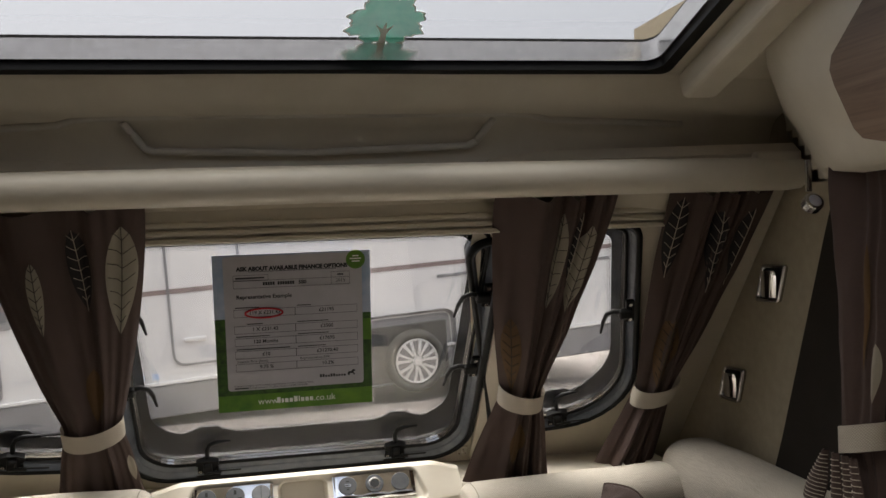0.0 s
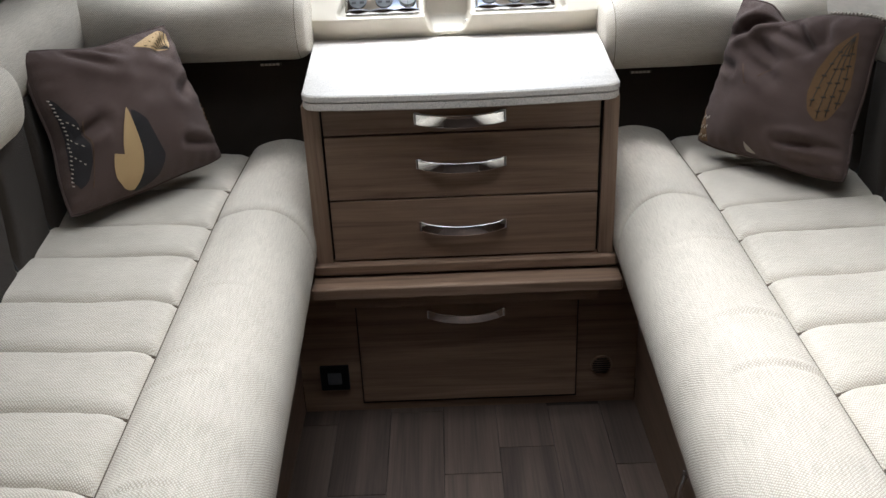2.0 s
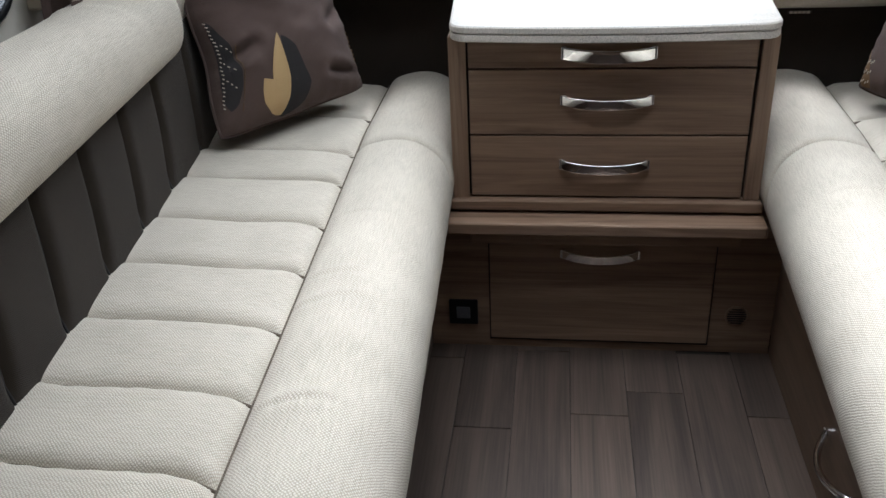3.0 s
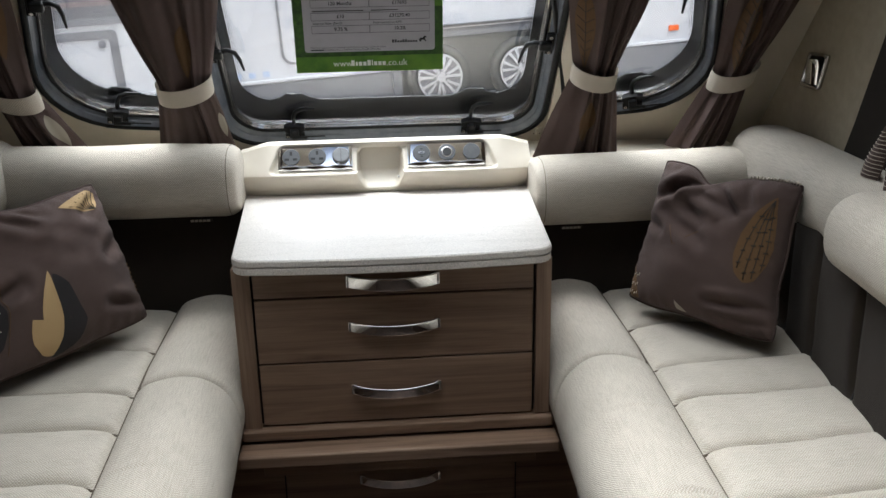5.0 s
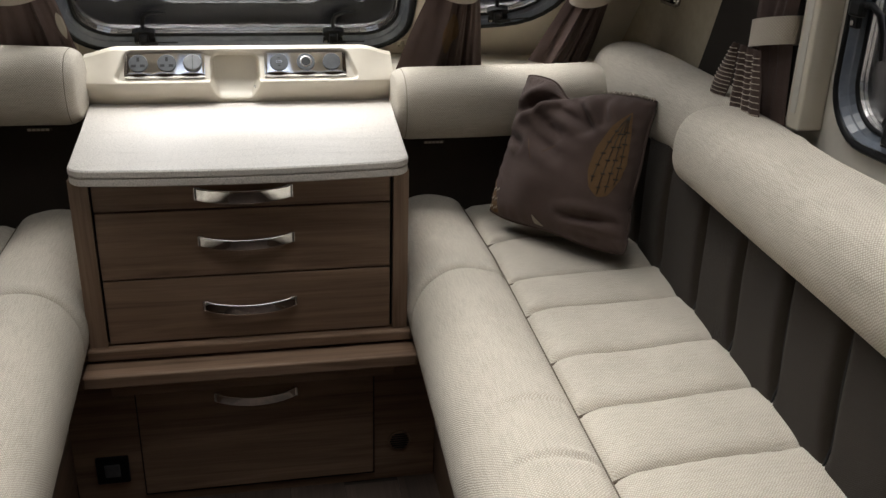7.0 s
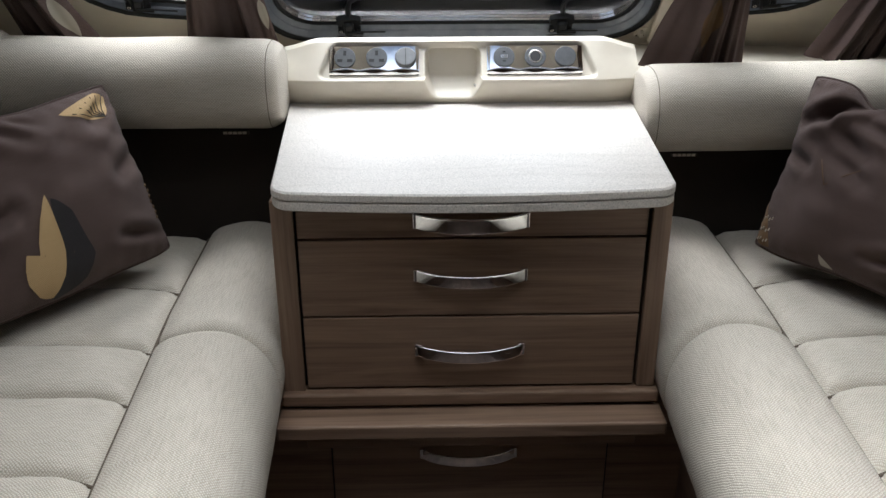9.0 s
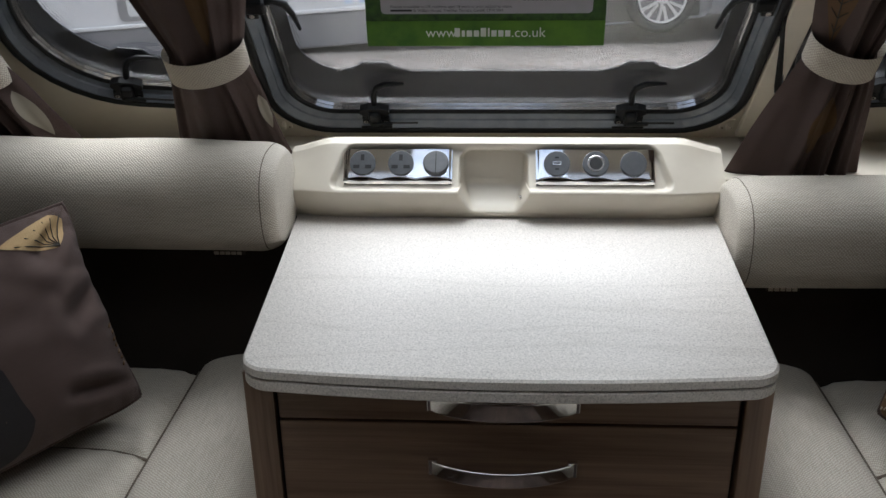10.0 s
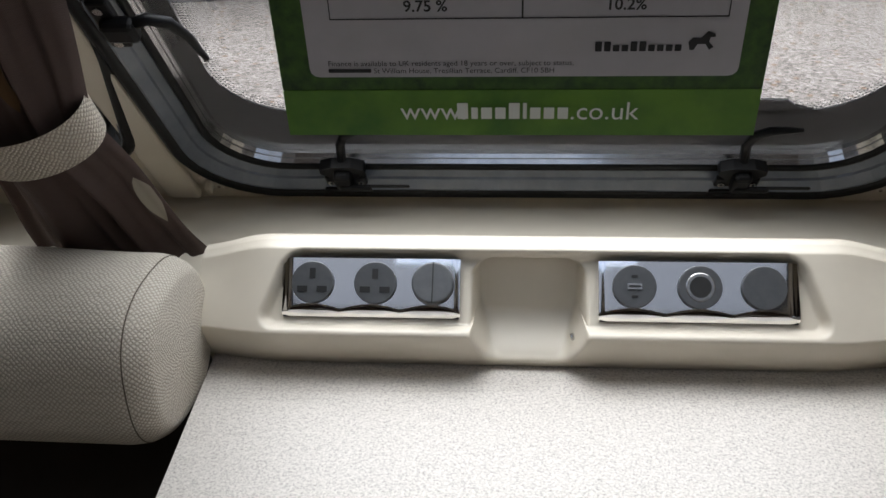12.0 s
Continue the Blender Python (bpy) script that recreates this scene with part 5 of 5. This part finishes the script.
# ---- posters ----
def poster(m, w, h, label):
    p = tagged(empty("finance_notice"), label, "notice")
    def pl(nm, u0, u1, v0, v1, d, mat, r=0.0005):
        return plate(nm, rr(u0 * w, u1 * w, v0 * h, v1 * h, r, 3), d, d + 0.0004, mat, m, p)
    plate("sheet", rr(0, w, 0, h, 0.001, 2), -0.0006, 0.0, PAPER_SKY, m, p, "printed card")
    pl("grass", 0, 1, 0.05, 0.60, 0.0002, PAPER_GRASS)
    pl("light_field", 0.9, 1, 0.42, 0.56, 0.0007, PAPER_GREEN)
    pl("footer", 0, 1, 0, 0.105, 0.0007, PAPER_GREEN)
    pl("form", 0.065, 0.945, 0.135, 0.99, 0.0009, PAPER_WHITE, 0.006)
    z = 0.0016
    def txt(s_, u, v, size, mat=INK, align='LEFT', bold=0.0):
        writing("lettering", s_, size * w, mat, m @ Matrix.Translation((u * w, v * h, z)), p, align, bold)
    def bar(u0, u1, v, t=0.006, mat=INK):
        pl("print_line", u0, u1, v, v + t, z, mat)
    def cell(u0, u1, v0, v1):
        ring("table_rule", rr(u0 * w, u1 * w, v0 * h, v1 * h, 0.0003, 1), rr(u0 * w + 0.0006, u1 * w - 0.0006, v0 * h + 0.0006, v1 * h - 0.0006, 0.0002, 1), 0.0012, 0.0018, INK, m, p)
    txt("ASK ABOUT AVAILABLE FINANCE OPTIONS", 0.5, 0.900, 0.036, align='CENTER', bold=0.0007)
    bar(0.22, 0.78, 0.892, 0.003)
    cell(0.125, 0.865, 0.79, 0.838)
    cell(0.125, 0.345, 0.838, 0.873)
    cell(0.745, 0.865, 0.79, 0.873)
    bar(0.14, 0.32, 0.850, 0.009)
    bar(0.785, 0.825, 0.850, 0.009)
    txt("580", 0.535, 0.806, 0.034, bold=0.0003)
    for k in range(13):
        if k != 5:
            pl("name_block", 0.31 + 0.0155 * k, 0.322 + 0.0155 * k, 0.806, 0.826, z, INK)
    txt("2015", 0.805, 0.806, 0.032, align='CENTER')
    txt("Representative Example", 0.14, 0.724, 0.036, bold=0.0003)
    left = ("119 X £231.42", "1 X £231.42", "120 Months", "£10", "9.75 %")
    right = ("£21195", "£3500", "£17695", "£31270.40", "10.2%")
    for k, v in enumerate((0.607, 0.502, 0.423, 0.341, 0.258)):
        cell(0.12, 0.508, v, v + 0.050)
        cell(0.508, 0.91, v, v + 0.050)
        txt(left[k], 0.315, v + 0.016, 0.033, align='CENTER', bold=0.0002)
        txt(right[k], 0.71, v + 0.016, 0.033, align='CENTER', bold=0.0002)
        if k == 4:
            txt("Interest Rate (fixed)", 0.13, v + 0.058, 0.024)
            txt("Representative APR", 0.53, v + 0.058, 0.024)
        else:
            bar(0.13 + (0.07 if k == 1 else 0), 0.13 + (0.15, 0.17, 0.21, 0.34)[k], v + 0.059, 0.005)
            bar(0.52, 0.52 + (0.09, 0.20, 0.20, 0.18)[k], v + 0.059, 0.005)
    tube("red_ring", [m @ Vector((0.31 * w + 0.118 * w * math.cos(a), 0.630 * h + 0.030 * h * math.sin(a), 0.002)) for a in [2 * math.pi * k / 32 for k in range(33)]], 0.0022, RED_INK, p, "red pen ring", seg=5)
    plate("round_badge", [(0.905 * w + 0.062 * w * math.cos(a), 0.945 * h + 0.062 * w * math.sin(a)) for a in [2 * math.pi * k / 28 for k in range(28)]], 0.0014, 0.0024, PAPER_GREEN, m, p, "round green badge")
    for k, (u0, u1) in enumerate(((0.885, 0.925), (0.868, 0.942), (0.880, 0.932))):
        pl("badge_mark", u0, u1, 0.964 - 0.017 * k, 0.972 - 0.017 * k, 0.0026, WHITE_INK)
    # maker's mark as plain shapes
    x = 0.655
    for k, hh in enumerate((1, 1, .65, .65, 1, 1, .65, .65, .65, .65)):
        pl("mark_block", x, x + 0.013, 0.189, 0.189 + 0.020 * hh, z, INK)
        x += 0.0175
    plate("mark_shape", [(q[0] * w, (q[1] + 0.011) * h) for q in ((0.842, 0.180), (0.838, 0.196), (0.846, 0.205), (0.862, 0.205), (0.874, 0.218), (0.888, 0.214), (0.890, 0.207), (0.880, 0.206), (0.878, 0.196), (0.888, 0.186), (0.880, 0.180), (0.872, 0.192), (0.856, 0.192), (0.850, 0.180))], z, z + 0.0004, INK, m, p)
    txt("Finance is available to UK residents aged 18 years or over, subject to status.", 0.105, 0.160, 0.0165)
    bar(0.105, 0.195, 0.146, 0.0075)
    txt("St William House, Tresillian Terrace, Cardiff, CF10 5BH", 0.20, 0.144, 0.0165)
    txt("www.", 0.25, 0.038, 0.060, WHITE_INK)
    x = 0.372
    for k, (hh, wd) in enumerate(((1.4, .023), (1, .014), (1, .023), (1, .022), (1.4, .023), (1.4, .008), (1, .022), (1, .022), (1, .022))):
        pl("name_block", x, x + wd, 0.040, 0.040 + 0.026 * hh, z, WHITE_INK)
        x += wd + 0.007
    txt(".co.uk", x - 0.004, 0.038, 0.060, WHITE_INK)
    return p


right, up = Vector((1, 0, 0)), Vector((0, -0.062, 0.33)).normalized()
mp = Matrix((right, up, right.cross(up))).transposed().to_4x4()
mp.translation = (-0.191, 0.275, 1.111)
poster(mp, 0.320, 0.332, "green and white finance notice hanging before the front window")
right, up = Vector((0, -1, 0)), Vector((0, 0, 1))
mp = Matrix((right, up, right.cross(up))).transposed().to_4x4()
mp.translation = (WALL_X + 0.028, -0.510, 1.064)
poster(mp, 0.297, 0.36, "green and white finance notice in the side window")

# ---- outside ----
def gravel_material():
    m, nt, b = material("gravel", (0.3, 0.28, 0.26), 0.9)
    v = coords(nt)
    n = add(nt, "ShaderNodeTexVoronoi", Scale=46.0)
    nt.links.new(v, n.inputs["Vector"])
    n2 = add(nt, "ShaderNodeTexNoise", Scale=1.2, Detail=6.0)
    nt.links.new(v, n2.inputs["Vector"])
    mx = nt.nodes.new("ShaderNodeMix")
    mx.data_type, mx.blend_type = 'RGBA', 'MULTIPLY'
    mx.inputs[0].default_value = 0.6
    nt.links.new(ramp(nt, n.outputs["Color"], [(0.1, (0.09, 0.078, 0.07)), (0.9, (0.42, 0.38, 0.35))]), mx.inputs[6])
    nt.links.new(ramp(nt, n2.outputs[0], [(0.3, (0.6, 0.58, 0.56)), (0.7, (1, 1, 1))]), mx.inputs[7])
    nt.links.new(mx.outputs[2], b.inputs["Base Color"])
    # scattered brown leaves
    n3 = add(nt, "ShaderNodeTexVoronoi", Scale=9.0)
    nt.links.new(v, n3.inputs["Vector"])
    lf = nt.nodes.new("ShaderNodeMix")
    lf.data_type = 'RGBA'
    lf.inputs[7].default_value = (0.17, 0.095, 0.05, 1)
    nt.links.new(ramp(nt, n3.outputs["Distance"], [(0.13, (1, 1, 1)), (0.19, (0, 0, 0))]), lf.inputs[0])
    nt.links.new(mx.outputs[2], lf.inputs[6])
    nt.links.new(lf.outputs[2], b.inputs["Base Color"])
    bump(nt, b, n.outputs["Distance"], 0.8, 0.02)
    return m


GRAVEL = gravel_material()
VAN_WHITE = speckled("white_gel_coat", (0.60, 0.60, 0.60), (0.54, 0.54, 0.55), 1.6, 0.25, 0.02, 0.01)
VAN_GREY = speckled("grey_skirt", (0.20, 0.20, 0.21), (0.16, 0.16, 0.17), 4, 0.4, 0)
VAN_STRIPE = speckled("brown_stripe", (0.20, 0.15, 0.15), (0.16, 0.12, 0.12), 8, 0.3, 0)
TYRE = speckled("tyre_rubber", (0.03, 0.03, 0.03), (0.045, 0.045, 0.045), 60, 0.8, 0.2, 0.002)
ALLOY = speckled("alloy", (0.66, 0.66, 0.66), (0.58, 0.58, 0.58), 20, 0.3, 0.02, 0.001, metal=0.6)
ORANGE = material("orange_lens", (0.8, 0.14, 0.02), 0.25)[0]
WIN_DARK = speckled("dark_glazing", (0.10, 0.10, 0.11), (0.14, 0.14, 0.15), 3, 0.08, 0)

gs = []
gn = 60
for i in range(gn + 1):
    for j in range(gn + 1):
        a, b = (i / gn * 2 - 1), (j / gn * 2 - 1)
        x, y = 400 * a * abs(a) ** 2, 400 * b * abs(b) ** 2
        gs.append((x, y, GROUND_Z + 0.012 * noise.noise(Vector((x * 0.6, y * 0.6, 0)))))
tagged(pydata("ground", gs, [(i * (gn + 1) + j, (i + 1) * (gn + 1) + j, (i + 1) * (gn + 1) + j + 1, i * (gn + 1) + j + 1) for i in range(gn) for j in range(gn)], GRAVEL), "grey gravel yard", "ground", kind="structure")


def wheel(parent, x, y, z, r):
    w = part("wheel", cyl(0.70 * r, 0.10, pose(x, y, z, 90), 40, 0.01), VAN_GREY, parent, "alloy road wheel")
    def f(u, v):
        a, b = 2 * math.pi * u, 2 * math.pi * v
        q = r * 0.86 + r * 0.16 * math.cos(b)
        return (x + q * math.cos(a), y + 0.085 * math.sin(b), z + q * math.sin(a))
    grid("tyre", 48, 14, f, TYRE, w, "black tyre", loop_u=True, loop_v=True)
    def f2(u, v):
        a, b = 2 * math.pi * u, 2 * math.pi * v
        q = r * 0.69 + 0.012 * math.cos(b)
        return (x + q * math.cos(a), y - 0.06 + 0.012 * math.sin(b), z + q * math.sin(a))
    grid("rim", 48, 8, f2, ALLOY, w, "alloy rim", loop_u=True, loop_v=True)
    for k in range(7):
        for dq in (-1, 1):
            a = 2 * math.pi * k / 7 + 0.22
            b = a + dq * 0.20
            verts = []
            for q, half, ang, dy in ((0.12, 0.030, a + dq * 0.16, -0.076), (0.40, 0.036, a + dq * 0.165, -0.080), (0.69, 0.052, b, -0.066)):
                d, n = Vector((math.cos(ang), 0, math.sin(ang))), Vector((-math.sin(ang), 0, math.cos(ang)))
                for g, back in ((-1, 0), (1, 0), (1, 0.03), (-1, 0.03)):
                    verts.append(tuple(Vector((x, y + dy + back, z)) + d * (q * r) + n * (g * half * r)))
            faces = [(3, 2, 1, 0), (8, 9, 10, 11)] + [(e * 4 + c, e * 4 + (c + 1) % 4, e * 4 + 4 + (c + 1) % 4, e * 4 + 4 + c) for e in (0, 1) for c in range(4)]
            pydata("spoke", verts, faces, ALLOY, w, "", False)
        part("wheel_bolt", cyl(0.03 * r, 0.02, pose(x + 0.19 * r * math.cos(2.2 + k * 0.8976), y - 0.07, z + 0.19 * r * math.sin(2.2 + k * 0.8976), 90), 8), VAN_GREY, w)
    part("hub", cyl(0.13 * r, 0.05, pose(x, y - 0.07, z, 90), 20, 0.006), ALLOY, w)


def neighbour():
    v = tagged(empty("caravan"), "white twin-axle touring caravan parked on the gravel opposite", "caravan")
    # side profile with rounded ends, u along, height up
    o = rr(-4.6, 4.7, 0.28, 2.55, (0.25, 0.35, 0.55, 0.45), 8)
    n = len(o)
    verts = [(x, y, z) for y in (0.0, 2.25) for x, z in o]
    faces = [tuple(range(n)), tuple(range(n, 2 * n))[::-1]] + [(k, (k + 1) % n, n + (k + 1) % n, n + k)[::-1] for k in range(n)]
    pydata("body", verts, faces, VAN_WHITE, v, "white caravan body", False)
    part("skirt", box(-4.4, 4.5, -0.02, 0.05, 0.12, 0.44, 0.02), VAN_GREY, v, "grey lower skirt")
    part("skirt_trim", box(-4.4, 4.5, -0.035, 0.0, 0.44, 0.475, 0.008), VAN_WHITE, v)
    part("stripe", box(-4.4, 4.6, -0.006, 0.002, 1.33, 1.38), VAN_STRIPE, v, "brown side stripe")
    part("wheel_arch", box(0.55, 2.45, -0.03, 0.04, 0.12, 0.86, 0.12, 4), VAN_GREY, v, "grey wheel arch")
    part("wheel_well", box(0.65, 2.35, -0.036, 0.05, 0.10, 0.74, 0.015, 2), TYRE, v)
    ring("entry_door", rr(-0.56, 0.18, 0.60, 2.35, 0.12), rr(-0.535, 0.155, 0.625, 2.325, 0.10), -0.012, 0.012, VAN_GREY, Matrix(((1, 0, 0, 0), (0, 0, -1, 0), (0, 1, 0, 0), (0, 0, 0, 1))), v, "door seam")
    part("door_handle", box(-0.44, -0.22, -0.03, 0.0, 0.84, 0.88, 0.01), VAN_WHITE, v)
    ring("side_window", rr(-3.6, -1.9, 1.15, 1.75, 0.12), rr(-3.53, -1.97, 1.22, 1.68, 0.09), -0.02, 0.02, VAN_GREY, Matrix(((1, 0, 0, 0), (0, 0, -1, 0), (0, 1, 0, 0), (0, 0, 0, 1))), v, "grey window frame")
    part("window_pane", box(-3.53, -1.97, -0.004, 0.002, 1.22, 1.68), WIN_DARK, v)
    part("awning_rail", box(-4.4, 4.4, -0.03, 0.0, 2.44, 2.47), STEEL, v)
    part("marker_lamp", box(1.74, 1.86, -0.02, 0.0, 1.74, 1.80, 0.008), ORANGE, v, "orange marker lamp")
    part("marker_lamp", box(3.71, 3.83, -0.02, 0.0, 0.57, 0.63, 0.008), ORANGE, v, "orange marker lamp")
    part("marker_lamp", box(-1.80, -1.68, -0.02, 0.0, 0.68, 0.74, 0.008), ORANGE, v, "orange marker lamp")
    hatch = ring("locker_hatch", rr(-3.10, -2.10, 0.50, 1.10, 0.05), rr(-3.02, -2.18, 0.42 + 0.12, 1.02, 0.03), -0.006, 0.014, VAN_GREY, Matrix(((1, 0, 0, 0), (0, 0, -1, 0), (0, 1, 0, 0), (0, 0, 0, 1))), v, "grey frame of a locker hatch")
    part("hatch_lock", cyl(0.035, 0.02, pose(-2.25, -0.008, 0.97, 90), 20, 0.004), VAN_GREY, hatch)
    part("body_crease", box(2.3, 4.5, -0.012, 0.0, 1.20, 1.235, 0.004), VAN_GREY, v, "grey swage line")
    for k in range(3):
        part("sticker", box(-1.05 + 0.14 * k, -0.98 + 0.14 * k, -0.004, 0.0, 0.50, 0.56), PAPER_SKY, v)
    wheel(v, 1.95, -0.05, 0.335, 0.335)
    wheel(v, 1.05, -0.05, 0.335, 0.335)
    v.matrix_world = Matrix.Translation((-0.35, 7.75, GROUND_Z)) @ Matrix.Rotation(radians(9), 4, 'Z') @ Matrix.Rotation(radians(-3.0), 4, 'Y')
    return v


neighbour()


def side_van(sx, near):
    v = tagged(empty("caravan"), "white caravan alongside; the left one is unseen, added to block light", "caravan", "caravans alongside")
    o = rr(-6.5, 1.2, 0.35, 2.6, 0.4, 8)
    n = len(o)
    verts = [(x, y, z + GROUND_Z) for x in (sx * near, sx * (near + 2.2)) for y, z in o]
    faces = [tuple(range(n)), tuple(range(n, 2 * n))[::-1]] + [(k, (k + 1) % n, n + (k + 1) % n, n + k)[::-1] for k in range(n)]
    pydata("body", verts, faces, VAN_WHITE, v, "white caravan body", False)
    part("skirt", box(*sorted((sx * (near - 0.03), sx * (near + 0.02))), -6.3, 1.0, 0.1 + GROUND_Z, 0.5 + GROUND_Z, 0.02), VAN_GREY, v)
    for yy in (-4.6, -1.8):
        t = part("wheel", cyl(0.32, 0.2, pose(sx * (near + 0.08), yy, GROUND_Z + 0.32, 0, 90, 0), 32, 0.03), TYRE, v, "road wheel")
        part("wheel_trim", cyl(0.21, 0.22, pose(sx * (near + 0.065), yy, GROUND_Z + 0.32, 0, 90, 0), 28, 0.02), ALLOY, t)
    if sx > 0:
        # slanted dark lettering as plain shapes
        for k in range(5):
            y0 = 0.846 - 0.21 * k
            for (a, b, c, d) in ((0, 0.028, 0, 0.075), (0.028, 0.10, 0.055, 0.075), (0.085, 0.11, 0.02, 0.055), (0.06, 0.085, 0, 0.02)):
                vs = []
                for dx in (2.296, 2.300):
                    for yy, zz in ((a, c), (b, c), (b, d), (a, d)):
                        vs.append((dx, y0 - yy - 0.9 * zz, 0.582 + zz))
                pydata("letter_block", vs, [(0, 1, 2, 3), (7, 6, 5, 4), (0, 4, 5, 1), (1, 5, 6, 2), (2, 6, 7, 3), (3, 7, 4, 0)], GREY_PLASTIC, v, "", False)
    return v


side_van(1, 2.3)
# unseen van on the left, added to keep skylight off that window
side_van(-1, 1.75)

# tree badge on the skylight
TREE_GREEN = speckled("green_badge", (0.10, 0.50, 0.38), (0.16, 0.58, 0.46), 60, 0.5, 0)
TREE_GREEN.node_tree.nodes["Principled BSDF"].inputs["Alpha"].default_value = 0.6
badge = tagged(empty("tree_sticker"), "teal green tree sticker on the skylight", "sticker")
o = []
for k in range(72):
    a = 2 * math.pi * k / 72
    r = 1 + 0.10 * math.sin(9 * a) + 0.06 * math.sin(23 * a + 1)
    o.append((0.135 + 0.062 * r * math.cos(a) * (1 - 0.25 * math.sin(a)), 0.115 + 0.085 * r * math.sin(a) * 0.9))
ring("outline", [(0.135 + (x - 0.135) * 1.06, 0.115 + (y - 0.115) * 1.06) for x, y in o], o, -0.0455, -0.0451, WHITE_INK, M_SKY, badge, "white sticker edge")
plate("crown", o, -0.0450, -0.0446, TREE_GREEN, M_SKY, badge)
plate("trunk", [(0.128, 0.035), (0.142, 0.035), (0.140, 0.07), (0.150, 0.10), (0.139, 0.085), (0.136, 0.11), (0.131, 0.085), (0.118, 0.10), (0.130, 0.07)], -0.0445, -0.0441, WHITE_INK, M_SKY, badge)

# ---- floor planks ----
FLOOR_RNG = random.Random(7)
PW = 0.124
meshes = {}
for i in range(9):
    x0 = -0.56 + i * PW
    y = 0.02 - FLOOR_RNG.random() * 0.5
    ya = 0.02
    while ya > -2.9:
        yb = max(-2.95, y)
        L = round(ya - yb, 3)
        if L > 0.03:
            bm = box(0.0008, PW - 0.0008, -L + 0.0008, -0.0008, -0.004, 0.0, 0.0006, 1)
            ob = part("plank", bm, PLANK, floor)
            ob.location = (x0, ya, 0)
        ya, y = yb, yb - 0.914
